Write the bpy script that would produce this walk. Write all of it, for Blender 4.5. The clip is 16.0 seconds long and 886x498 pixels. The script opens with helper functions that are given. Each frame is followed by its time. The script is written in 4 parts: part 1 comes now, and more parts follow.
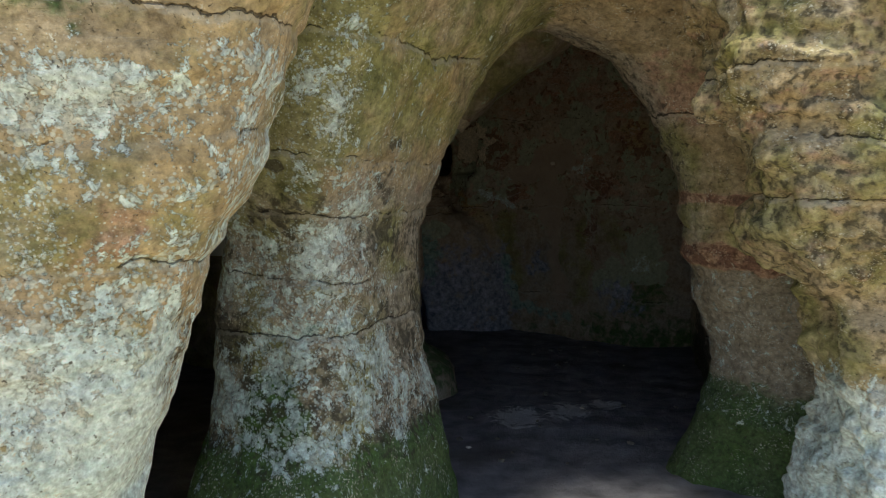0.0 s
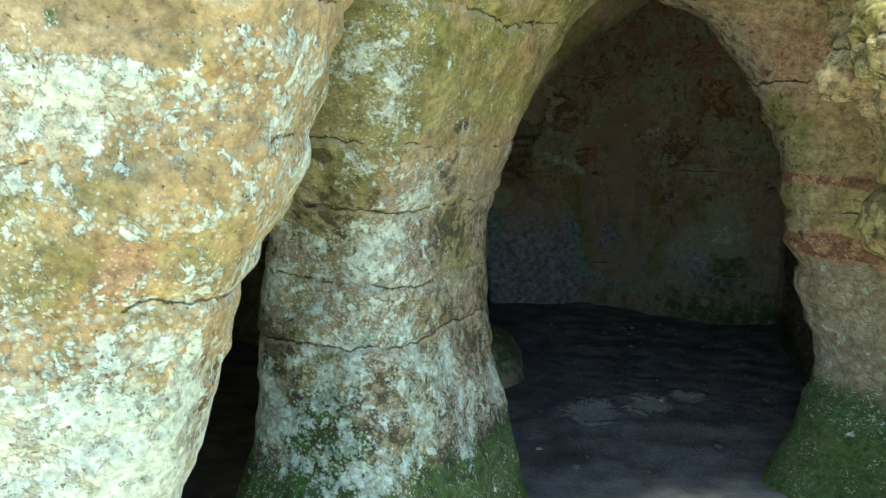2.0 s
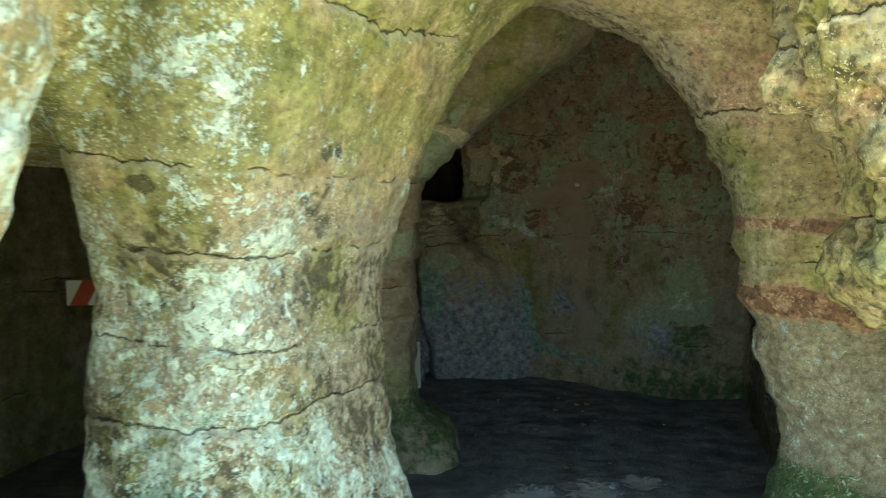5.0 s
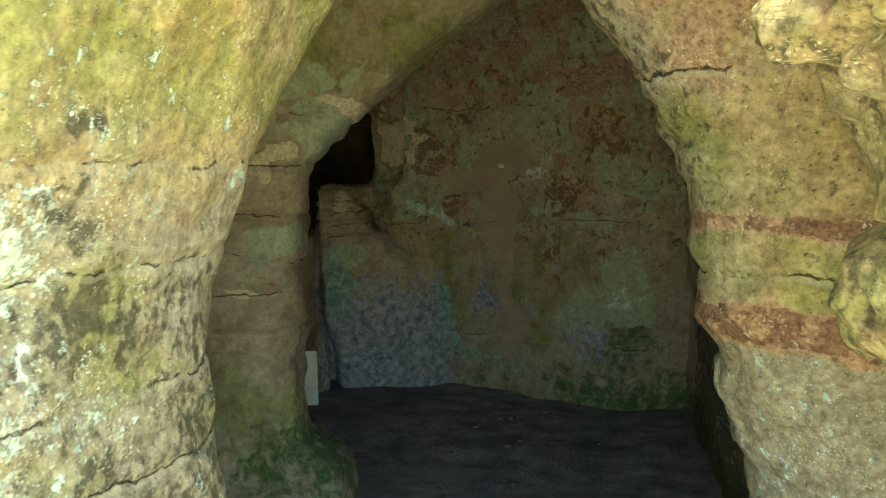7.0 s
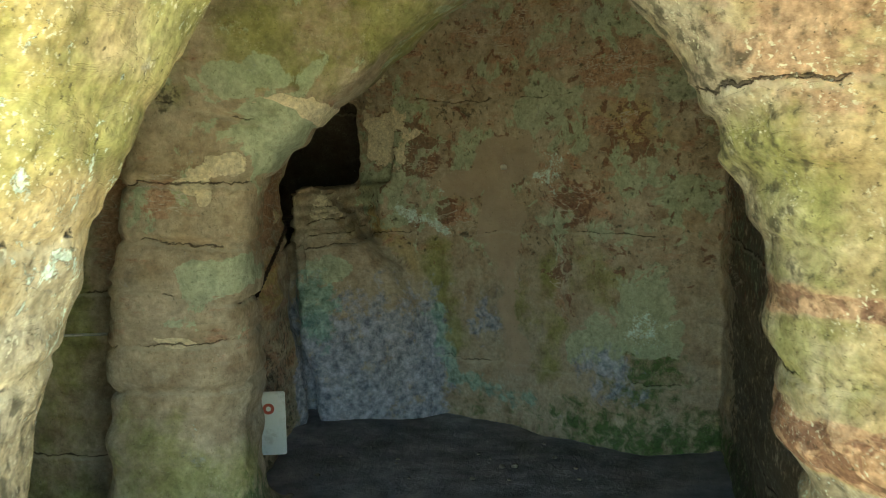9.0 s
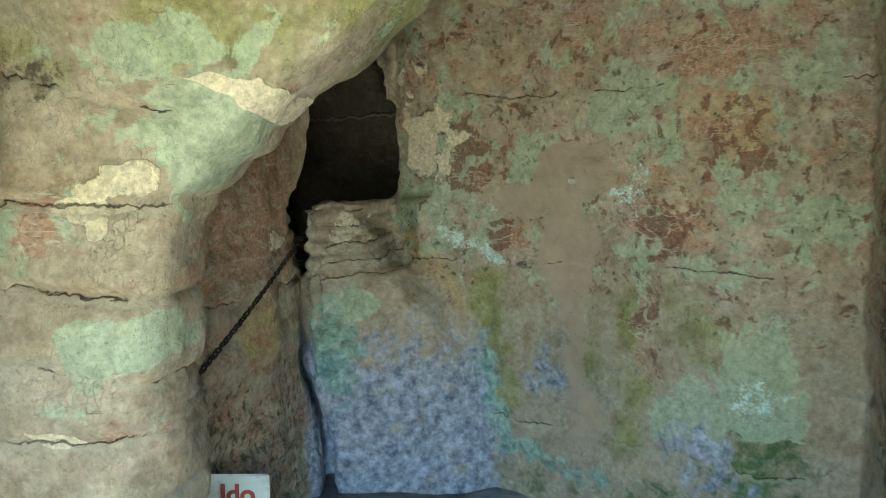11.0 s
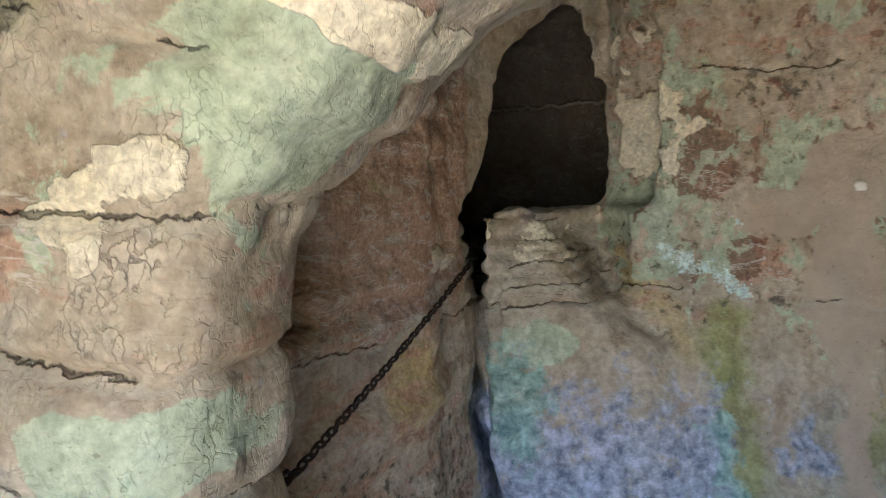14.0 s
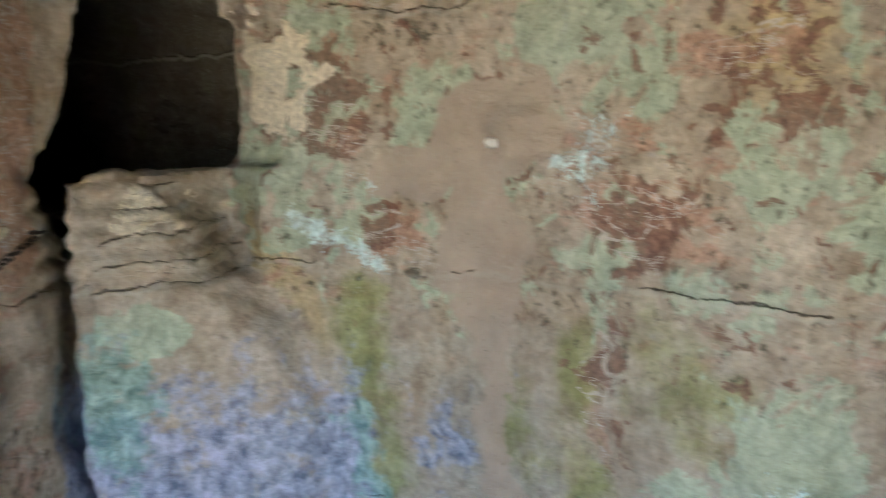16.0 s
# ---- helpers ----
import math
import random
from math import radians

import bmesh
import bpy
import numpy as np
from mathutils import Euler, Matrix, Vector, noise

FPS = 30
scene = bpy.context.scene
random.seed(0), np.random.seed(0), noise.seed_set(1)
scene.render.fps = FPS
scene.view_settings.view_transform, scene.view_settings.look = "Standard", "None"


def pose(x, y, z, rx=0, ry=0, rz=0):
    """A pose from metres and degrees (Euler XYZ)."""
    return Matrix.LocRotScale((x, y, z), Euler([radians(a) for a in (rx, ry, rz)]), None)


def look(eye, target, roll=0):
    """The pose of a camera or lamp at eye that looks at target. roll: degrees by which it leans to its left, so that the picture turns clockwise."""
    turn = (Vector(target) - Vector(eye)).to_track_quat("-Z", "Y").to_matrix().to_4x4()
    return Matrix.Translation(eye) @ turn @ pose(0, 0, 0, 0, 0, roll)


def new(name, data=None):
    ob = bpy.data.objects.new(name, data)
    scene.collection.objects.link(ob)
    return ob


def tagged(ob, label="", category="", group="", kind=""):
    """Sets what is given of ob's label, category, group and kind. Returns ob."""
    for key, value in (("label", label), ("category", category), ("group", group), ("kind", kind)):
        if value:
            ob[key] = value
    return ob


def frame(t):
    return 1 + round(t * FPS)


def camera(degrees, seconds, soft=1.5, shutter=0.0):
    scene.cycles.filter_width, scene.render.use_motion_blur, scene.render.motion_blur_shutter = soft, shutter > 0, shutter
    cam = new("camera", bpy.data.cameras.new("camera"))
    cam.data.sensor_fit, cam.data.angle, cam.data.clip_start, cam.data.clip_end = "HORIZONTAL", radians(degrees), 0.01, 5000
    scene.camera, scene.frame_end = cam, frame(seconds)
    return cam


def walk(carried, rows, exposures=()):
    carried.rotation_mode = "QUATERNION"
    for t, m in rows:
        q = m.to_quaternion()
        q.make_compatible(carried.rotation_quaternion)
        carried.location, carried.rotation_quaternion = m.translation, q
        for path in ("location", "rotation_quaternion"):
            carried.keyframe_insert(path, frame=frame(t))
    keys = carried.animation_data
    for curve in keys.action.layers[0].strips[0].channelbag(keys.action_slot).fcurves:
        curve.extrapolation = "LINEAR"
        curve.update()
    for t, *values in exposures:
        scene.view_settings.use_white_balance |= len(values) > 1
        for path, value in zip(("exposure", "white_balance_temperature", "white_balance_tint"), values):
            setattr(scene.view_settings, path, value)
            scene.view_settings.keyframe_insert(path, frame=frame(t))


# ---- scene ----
cam = camera(50.3, 16.0, 1.0, 0.5)
PATH = [
    (0, (0.075, 0.012, 1.528), (0.052, 2.005, 1.357), -0.4),
    (0.5, (0.043, 0.239, 1.536), (0.01, 2.231, 1.362), -0.5),
    (1, (0.0, 0.408, 1.537), (-0.043, 2.398, 1.342), -0.5),
    (1.5, (0.0, 0.478, 1.578), (-0.067, 2.462, 1.337), -0.5),
    (2, (0.02, 0.501, 1.656), (-0.126, 2.476, 1.377), -0.8),
    (2.5, (0.064, 0.504, 1.678), (-0.15, 2.477, 1.43), -0.9),
    (3, (0.134, 0.568, 1.625), (-0.153, 2.538, 1.439), -1.2),
    (3.5, (0.19, 0.654, 1.585), (-0.13, 2.622, 1.435), -1.3),
    (4, (0.188, 0.869, 1.554), (-0.12, 2.84, 1.421), -1.3),
    (4.5, (0.223, 0.964, 1.526), (0.024, 2.951, 1.403), -1.1),
    (5, (0.28, 1.124, 1.498), (0.18, 3.118, 1.385), -1.1),
    (5.2, (0.292, 1.229, 1.491), (0.222, 3.225, 1.378), -1.0),
    (7.3, (0.442, 2.151, 1.543), (0.478, 4.143, 1.369), -1.2),
    (7.5, (0.442, 2.233, 1.572), (0.477, 4.225, 1.39), -1.2),
    (8, (0.472, 2.466, 1.619), (0.509, 4.456, 1.426), -1.3),
    (8.2, (0.494, 2.568, 1.631), (0.534, 4.557, 1.432), -1.4),
    (10.3, (0.677, 3.58, 1.685), (0.592, 5.567, 1.474), -0.7),
    (10.5, (0.722, 3.757, 1.672), (0.615, 5.744, 1.469), -0.7),
    (11, (0.729, 4.047, 1.675), (0.557, 6.03, 1.48), -0.6),
    (11.5, (0.702, 4.256, 1.674), (0.467, 6.233, 1.482), -0.5),
    (12, (0.636, 4.515, 1.648), (0.296, 6.477, 1.462), -0.5),
    (12.5, (0.574, 4.688, 1.652), (0.162, 6.636, 1.466), -0.4),
    (13, (0.562, 4.824, 1.662), (0.104, 6.762, 1.476), -0.2),
    (13.5, (0.546, 4.974, 1.67), (0.052, 6.903, 1.484), -0.2),
    (14, (0.56, 5.101, 1.645), (-0.023, 7.005, 1.455), 0.0),
    (14.5, (0.654, 5.259, 1.584), (-0.015, 7.136, 1.413), 0.4),
    (15, (0.704, 5.481, 1.617), (0.056, 7.361, 1.41), 0.1),
    (15.5, (0.764, 5.619, 1.617), (0.427, 7.577, 1.389), 0.6),
    (16, (0.864, 5.657, 1.607), (0.825, 7.64, 1.348), 0.5),
]
EXPOSURE = [(0, 0.05, 6700, 8), (0.6, 0.65, 6700, 2), (1.2, 0.95, 6600, -4), (3.5, 1.1, 6450, -19), (5.2, 1.78, 7100, -20), (7.5, 2.25, 8500, -17), (8.2, 2.35, 8400, -15), (10.3, 4.05, 6000, -17), (11.5, 4.25, 5800, -2), (12.5, 4.24, 5700, 12), (13.5, 4.24, 5750, 12), (15.0, 4.64, 5800, 13), (16.0, 4.72, 5800, 12)]
walk(cam, [(t, look(eye, target, roll)) for t, eye, target, roll in PATH], EXPOSURE)

# ---- light ----
world = bpy.data.worlds.new("sky")
scene.world = world
world.use_nodes = True
wn, wl = world.node_tree.nodes, world.node_tree.links
sky = wn.new("ShaderNodeTexSky")
sky.sky_type, sky.sun_disc = "NISHITA", False
sky.sun_elevation, sky.sun_rotation = radians(80), radians(180)
wn["Background"].inputs["Strength"].default_value = 0.15
wl.new(sky.outputs[0], wn["Background"].inputs[0])
sun = new("sun", bpy.data.lights.new("sun", "SUN"))
sun.data.energy, sun.data.angle, sun.data.color = 4.6, radians(14), (1.0, 0.93, 0.80)
sun.matrix_world = look((0, 0, 0), (0.05, 0.15, -1.0))

# ---- materials ----


class Nodes:
    """Short hand for building a node material."""

    def __init__(self, name):
        self.mat = bpy.data.materials.new(name)
        self.mat.use_nodes = True
        self.n, self.l = self.mat.node_tree.nodes, self.mat.node_tree.links
        self.bsdf = self.n["Principled BSDF"]
        self.pos = self.n.new("ShaderNodeNewGeometry").outputs["Position"]

    def put(self, socket, value):
        if isinstance(value, bpy.types.NodeSocket):
            self.l.new(value, socket)
        else:
            socket.default_value = value

    def noise(self, scale, detail=4.0, rough=0.55, stretch=(1, 1, 1), warp=0.0):
        m = self.n.new("ShaderNodeMapping")
        m.inputs["Scale"].default_value = stretch
        self.l.new(self.pos, m.inputs["Vector"])
        t = self.n.new("ShaderNodeTexNoise")
        self.l.new(m.outputs[0], t.inputs["Vector"])
        t.inputs["Scale"].default_value, t.inputs["Detail"].default_value = scale, detail
        t.inputs["Roughness"].default_value, t.inputs["Distortion"].default_value = rough, warp
        return t.outputs["Fac"]

    def cells(self, scale, feature="F1", stretch=(1, 1, 1)):
        m = self.n.new("ShaderNodeMapping")
        m.inputs["Scale"].default_value = stretch
        self.l.new(self.pos, m.inputs["Vector"])
        t = self.n.new("ShaderNodeTexVoronoi")
        t.feature = feature
        self.l.new(m.outputs[0], t.inputs["Vector"])
        t.inputs["Scale"].default_value = scale
        return t.outputs["Distance"]

    def attr(self, name):
        a = self.n.new("ShaderNodeAttribute")
        a.attribute_name = name
        return a.outputs["Fac"]

    def math(self, op, a, b=0.0, c=0.0):
        m = self.n.new("ShaderNodeMath")
        m.operation = op
        for i, v in enumerate((a, b, c)):
            self.put(m.inputs[i], v)
        return m.outputs[0]

    def step(self, x, lo, hi):
        m = self.n.new("ShaderNodeMapRange")
        m.interpolation_type = "SMOOTHSTEP"
        self.put(m.inputs["Value"], x)
        m.inputs["From Min"].default_value, m.inputs["From Max"].default_value = lo, hi
        return m.outputs["Result"]

    def ramp(self, x, *stops):
        r = self.n.new("ShaderNodeValToRGB")
        self.put(r.inputs[0], x)
        e = r.color_ramp.elements
        while len(e) < len(stops):
            e.new(0.5)
        for el, (p, c) in zip(e, stops):
            el.position, el.color = p, (*c, 1)
        return r.outputs[0]

    def mix(self, fac, a, b):
        m = self.n.new("ShaderNodeMix")
        m.data_type = "RGBA"
        self.put(m.inputs[0], fac)
        for i, v in ((6, a), (7, b)):
            self.put(m.inputs[i], (*v, 1) if isinstance(v, tuple) else v)
        return m.outputs[2]

    def patch(self, name, pattern, gain=1.3, soft=0.07):
        """A growth, stain or painted shade: spreads where its amount and the pattern add up past a threshold."""
        x = self.math("MULTIPLY_ADD", self.math("SUBTRACT", pattern, 0.5), gain, self.attr(name))
        return self.step(x, 0.5 - soft, 0.5 + soft)

    def finish(self, colour, rough, height=None, strength=0.5, distance=0.01, metal=0.0):
        self.put(self.bsdf.inputs["Base Color"], (*colour, 1) if isinstance(colour, tuple) else colour)
        self.put(self.bsdf.inputs["Roughness"], rough)
        self.bsdf.inputs["Metallic"].default_value = metal
        self.bsdf.inputs["Specular IOR Level"].default_value = 0.3
        if height is not None:
            b = self.n.new("ShaderNodeBump")
            b.inputs["Strength"].default_value, b.inputs["Distance"].default_value = strength, distance
            self.l.new(height, b.inputs["Height"])
            self.l.new(b.outputs[0], self.bsdf.inputs["Normal"])
        return self.mat


def sandstone():
    m = Nodes("sandstone")
    big = m.noise(2.3, 3, 0.6)
    beds = m.noise(3.0, 5, 0.6, (0.5, 0.5, 5.0), 0.4)
    mid = m.noise(9.0, 6, 0.62)
    blot = m.noise(17.0, 5, 0.6, warp=0.6)
    fine = m.noise(70.0, 3, 0.6)
    outer = m.ramp(mid, (0.25, (0.22, 0.18, 0.12)), (0.45, (0.39, 0.325, 0.22)), (0.62, (0.50, 0.42, 0.30)), (0.8, (0.58, 0.50, 0.37)))
    inner = m.ramp(mid, (0.25, (0.22, 0.175, 0.135)), (0.45, (0.37, 0.315, 0.25)), (0.62, (0.47, 0.41, 0.335)), (0.8, (0.58, 0.52, 0.44)))
    col = m.mix(m.attr("inner"), outer, inner)
    col = m.mix(m.math("MULTIPLY", m.step(beds, 0.52, 0.72), 0.2), col, (0.30, 0.17, 0.09))
    col = m.mix(m.math("MULTIPLY", m.patch("ochre", mid, 1.0, 0.2), 0.75), col, m.ramp(fine, (0.3, (0.37, 0.295, 0.165)), (0.7, (0.54, 0.44, 0.26))))
    col = m.mix(m.math("MULTIPLY", m.patch("red", m.noise(6, 6, 0.65, (1, 1, 2.5)), 1.7, 0.08), 0.75), col, m.ramp(fine, (0.3, (0.25, 0.15, 0.115)), (0.7, (0.53, 0.37, 0.295))))
    col = m.mix(m.math("MULTIPLY", m.patch("grey", mid, 1.0, 0.2), 0.8), col, m.ramp(blot, (0.3, (0.17, 0.16, 0.135)), (0.7, (0.47, 0.44, 0.38))))
    col = m.mix(m.math("MULTIPLY", m.patch("algae_and_shade", m.noise(3.2, 6, 0.64), 1.8, 0.2), 0.8), col, m.ramp(mid, (0.3, (0.12, 0.14, 0.055)), (0.55, (0.27, 0.28, 0.13)), (0.75, (0.43, 0.42, 0.24))))
    col = m.mix(m.math("MULTIPLY", m.patch("moss", blot, 1.2, 0.2), 0.85), col, m.ramp(fine, (0.3, (0.026, 0.065, 0.022)), (0.7, (0.075, 0.165, 0.055))))
    col = m.mix(m.math("MULTIPLY", m.patch("mint", m.noise(5, 7, 0.66, warp=0.4), 2.0, 0.04), 0.75), col, m.ramp(blot, (0.3, (0.31, 0.365, 0.275)), (0.7, (0.50, 0.575, 0.45))))
    col = m.mix(m.math("MULTIPLY", m.patch("violet", m.noise(11, 7, 0.66), 2.2, 0.22), 0.8), col, m.ramp(m.noise(24, 6, 0.64), (0.34, (0.09, 0.13, 0.21)), (0.66, (0.56, 0.58, 0.72))))
    col = m.mix(m.math("MULTIPLY", m.patch("teal", m.noise(14, 6, 0.65), 1.4, 0.15), 0.75), col, m.ramp(blot, (0.36, (0.07, 0.17, 0.15)), (0.64, (0.40, 0.56, 0.52))))
    # black for soot, and for shade painted on some walls
    black = m.patch("soot_and_shade", m.noise(26, 5, 0.6), 1.5, 0.12)
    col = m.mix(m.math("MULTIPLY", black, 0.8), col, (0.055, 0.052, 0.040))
    scar = m.patch("scar", m.noise(13, 5, 0.62, warp=0.5), 1.7, 0.05)
    col = m.mix(m.math("MULTIPLY", scar, 0.85), col, m.ramp(fine, (0.3, (0.12, 0.075, 0.06)), (0.7, (0.27, 0.165, 0.13))))
    flakes = m.patch("lichen", m.noise(17, 9, 0.78, warp=0.3), 2.6, 0.025)
    spots = m.patch("lichen", m.math("SUBTRACT", 1.0, m.cells(75)), 0.62, 0.04)
    dots = m.patch("lichen", m.math("SUBTRACT", 1.0, m.cells(34)), 0.42, 0.03)
    crust = m.ramp(fine, (0.3, (0.50, 0.63, 0.61)), (0.7, (0.79, 0.90, 0.90)))
    col = m.mix(m.math("MULTIPLY", m.math("MAXIMUM", flakes, m.math("MULTIPLY", m.math("MAXIMUM", spots, dots), 0.55)), 0.9), col, crust)
    pale = m.patch("plaster", m.noise(30, 4, 0.6), 0.5, 0.03)
    col = m.mix(pale, col, m.ramp(fine, (0.3, (0.52, 0.46, 0.36)), (0.7, (0.78, 0.71, 0.58))))
    plainer = m.patch("smooth", m.noise(7, 6, 0.62, warp=0.5), 1.3, 0.08)
    shade = m.n.new("ShaderNodeHueSaturation")
    m.put(shade.inputs["Color"], col)
    m.put(shade.inputs["Value"], m.math("MULTIPLY_ADD", m.math("SUBTRACT", m.noise(40, 6, 0.72), 0.5), m.math("MULTIPLY_ADD", m.attr("inner"), -1.1, 2.6), 1.04))
    m.put(shade.inputs["Saturation"], m.math("MULTIPLY_ADD", big, 0.8, 0.75))
    col = shade.outputs[0]
    col = m.mix(plainer, col, m.ramp(mid, (0.3, (0.37, 0.295, 0.23)), (0.7, (0.47, 0.385, 0.30))))
    tick = m.step(m.math("ABSOLUTE", m.math("SUBTRACT", m.noise(17, 2, 0.5, (1.5, 1.5, 0.7), 0.4), 0.5)), 0.007, 0.002)
    tick = m.math("MULTIPLY", tick, m.step(m.noise(8, 3, 0.6), 0.53, 0.60))
    col = m.mix(m.math("MULTIPLY", tick, 0.10), col, (0.05, 0.042, 0.032))
    off = m.math("MULTIPLY_ADD", m.math("SUBTRACT", m.noise(24, 4, 0.65), 0.5), 0.030, m.math("MULTIPLY_ADD", m.math("SUBTRACT", m.noise(80, 2, 0.5), 0.5), 0.010, m.attr("level")))
    line = m.math("SUBTRACT", 1.0, m.step(m.math("MULTIPLY_ADD", m.noise(17, 2, 0.5), -0.010, m.math("ABSOLUTE", off)), -0.0045, -0.0012))
    line = m.math("MULTIPLY", line, m.step(m.math("MULTIPLY_ADD", m.noise(9, 4, 0.6), 1.6, m.math("SUBTRACT", m.attr("crack"), 1.52)), 0.0, 0.12))
    # pale lower edge of each crack, the light on it painted in
    lit_lip = m.math("MULTIPLY", m.step(m.math("ABSOLUTE", m.math("ADD", off, 0.012)), 0.011, 0.003), m.math("MULTIPLY", m.attr("crack"), 0.35))
    col = m.mix(lit_lip, col, (0.52, 0.50, 0.42))
    col = m.mix(m.math("MULTIPLY", line, 0.7), col, (0.022, 0.018, 0.014))
    bark = m.n.new("ShaderNodeTexVoronoi")
    bark.feature = "DISTANCE_TO_EDGE"
    shift = m.n.new("ShaderNodeVectorMath")
    shift.operation = "MULTIPLY_ADD"
    cloud = m.n.new("ShaderNodeTexNoise")
    m.l.new(m.pos, cloud.inputs["Vector"])
    cloud.inputs["Scale"].default_value, cloud.inputs["Detail"].default_value = 30.0, 4.0
    m.l.new(cloud.outputs["Color"], shift.inputs[0])
    shift.inputs[1].default_value = (0.05, 0.05, 0.05)
    m.l.new(m.pos, shift.inputs[2])
    squash = m.n.new("ShaderNodeVectorMath")
    squash.operation = "MULTIPLY"
    m.l.new(shift.outputs[0], squash.inputs[0])
    squash.inputs[1].default_value = (1.0, 1.0, 0.45)
    m.l.new(squash.outputs[0], bark.inputs["Vector"])
    bark.inputs["Scale"].default_value = 46.0
    flake = m.math("MULTIPLY", m.step(bark.outputs["Distance"], 0.05, 0.0), m.math("MULTIPLY", m.attr("flaky"), m.step(m.noise(9, 4, 0.6), 0.46, 0.60)))
    col = m.mix(m.math("MULTIPLY", flake, 0.07), col, (0.06, 0.045, 0.03))
    vein = m.step(m.math("ABSOLUTE", m.math("SUBTRACT", m.noise(5, 4, 0.6, (1, 1, 3.5), 0.5), 0.5)), 0.017, 0.004)
    vein = m.math("MULTIPLY", vein, m.math("MULTIPLY", m.step(m.attr("red"), 0.40, 0.50), m.attr("inner")))
    col = m.mix(m.math("MULTIPLY", vein, 0.8), col, (0.55, 0.50, 0.44))
    fleck = m.math("MULTIPLY", m.step(m.noise(105, 3, 0.6), 0.595, 0.625), m.math("MULTIPLY", m.math("MULTIPLY_ADD", m.attr("inner"), -0.70, 0.95), m.step(m.noise(7, 4, 0.6), 0.48, 0.62)))
    col = m.mix(fleck, col, (0.66, 0.66, 0.55))
    col = m.mix(m.math("MULTIPLY", m.step(m.noise(85, 3, 0.6, warp=0.4), 0.36, 0.31), m.math("MULTIPLY_ADD", m.attr("inner"), -0.40, 0.80)), col, (0.07, 0.06, 0.04))
    col = m.mix(m.math("MULTIPLY", m.step(fine, 0.30, 0.18), 0.6), col, (0.06, 0.05, 0.035))
    height = m.math("MULTIPLY_ADD", m.noise(75, 1, 0.5), 0.12, m.math("MULTIPLY", m.noise(8, 3, 0.55), 1.2))
    height = m.math("MULTIPLY_ADD", m.math("MAXIMUM", flakes, pale), 0.16, height)
    height = m.math("MULTIPLY_ADD", m.noise(10, 2, 0.5, (0.7, 0.7, 2.6)), 0.4, height)
    scale = m.step(m.noise(13, 4, 0.6, (0.8, 0.8, 1.6), 0.8), 0.50, 0.54)
    height = m.math("MULTIPLY_ADD", scale, 0.04, height)
    height = m.math("MULTIPLY_ADD", m.math("MAXIMUM", m.math("MAXIMUM", line, m.math("MULTIPLY", flake, 0.35)), m.math("MULTIPLY", tick, 0.05)), -0.8, height)
    return m.finish(col, 0.92, height, 0.9, 0.02)


def earth():
    m = Nodes("trodden earth")
    mid, fine, big = m.noise(6, 6, 0.6), m.noise(60, 5, 0.65), m.noise(1.6, 3, 0.5)
    col = m.ramp(mid, (0.3, (0.12, 0.12, 0.14)), (0.55, (0.25, 0.25, 0.28)), (0.8, (0.41, 0.41, 0.445)))
    col = m.mix(m.math("MULTIPLY", m.step(big, 0.5, 0.7), 0.5), col, (0.055, 0.048, 0.040))
    col = m.mix(m.math("MULTIPLY", m.patch("dust", m.noise(9, 5, 0.6, warp=1.4), 1.8, 0.12), 0.9), col, (0.60, 0.61, 0.64))
    # unseen ground outside, made pale to bounce light into the cave
    col = m.mix(m.patch("bounce_sand", mid, 1.0, 0.25), col, m.ramp(fine, (0.3, (0.42, 0.355, 0.24)), (0.7, (0.62, 0.53, 0.37))))
    return m.finish(col, 0.9, m.math("MULTIPLY_ADD", fine, 0.4, mid), 0.7, 0.03)


def plain(name, colour, rough, metal=0.0, wear=(0.1, 0.09, 0.08), amount=0.4, scale=30):
    m = Nodes(name)
    n, f = m.noise(scale, 5, 0.62), m.noise(scale * 7, 3, 0.6)
    col = m.mix(m.math("MULTIPLY", m.step(n, 0.52, 0.7), amount), colour, wear)
    return m.finish(col, rough, f, 0.3, 0.002, metal)


ROCK, EARTH = sandstone(), earth()
IRON = plain("rusted iron", (0.050, 0.040, 0.034), 0.7, 0.6, (0.16, 0.07, 0.03), 0.7, 120)
WHITE = plain("white paint", (0.74, 0.76, 0.76), 0.55, 0.0, (0.42, 0.40, 0.36), 0.5, 18)
REDPAINT = plain("red paint", (0.42, 0.075, 0.05), 0.6, 0.0, (0.25, 0.10, 0.07), 0.5, 25)
WOOD = plain("weathered board", (0.25, 0.19, 0.13), 0.8)
STEEL = plain("grey steel wire", (0.35, 0.35, 0.34), 0.5, 0.8)
STONE = plain("loose stone", (0.20, 0.185, 0.165), 0.9, 0.0, (0.09, 0.085, 0.08), 0.6, 40)
CHALK = plain("chalky chip", (0.72, 0.69, 0.62), 0.9, 0.0, (0.5, 0.46, 0.4), 0.4, 60)

# ---- rock: one carved mass, worked out as a field and skinned ----
CELL = 0.028
lattice = np.random.RandomState(7).rand(32, 32, 32).astype(np.float32)


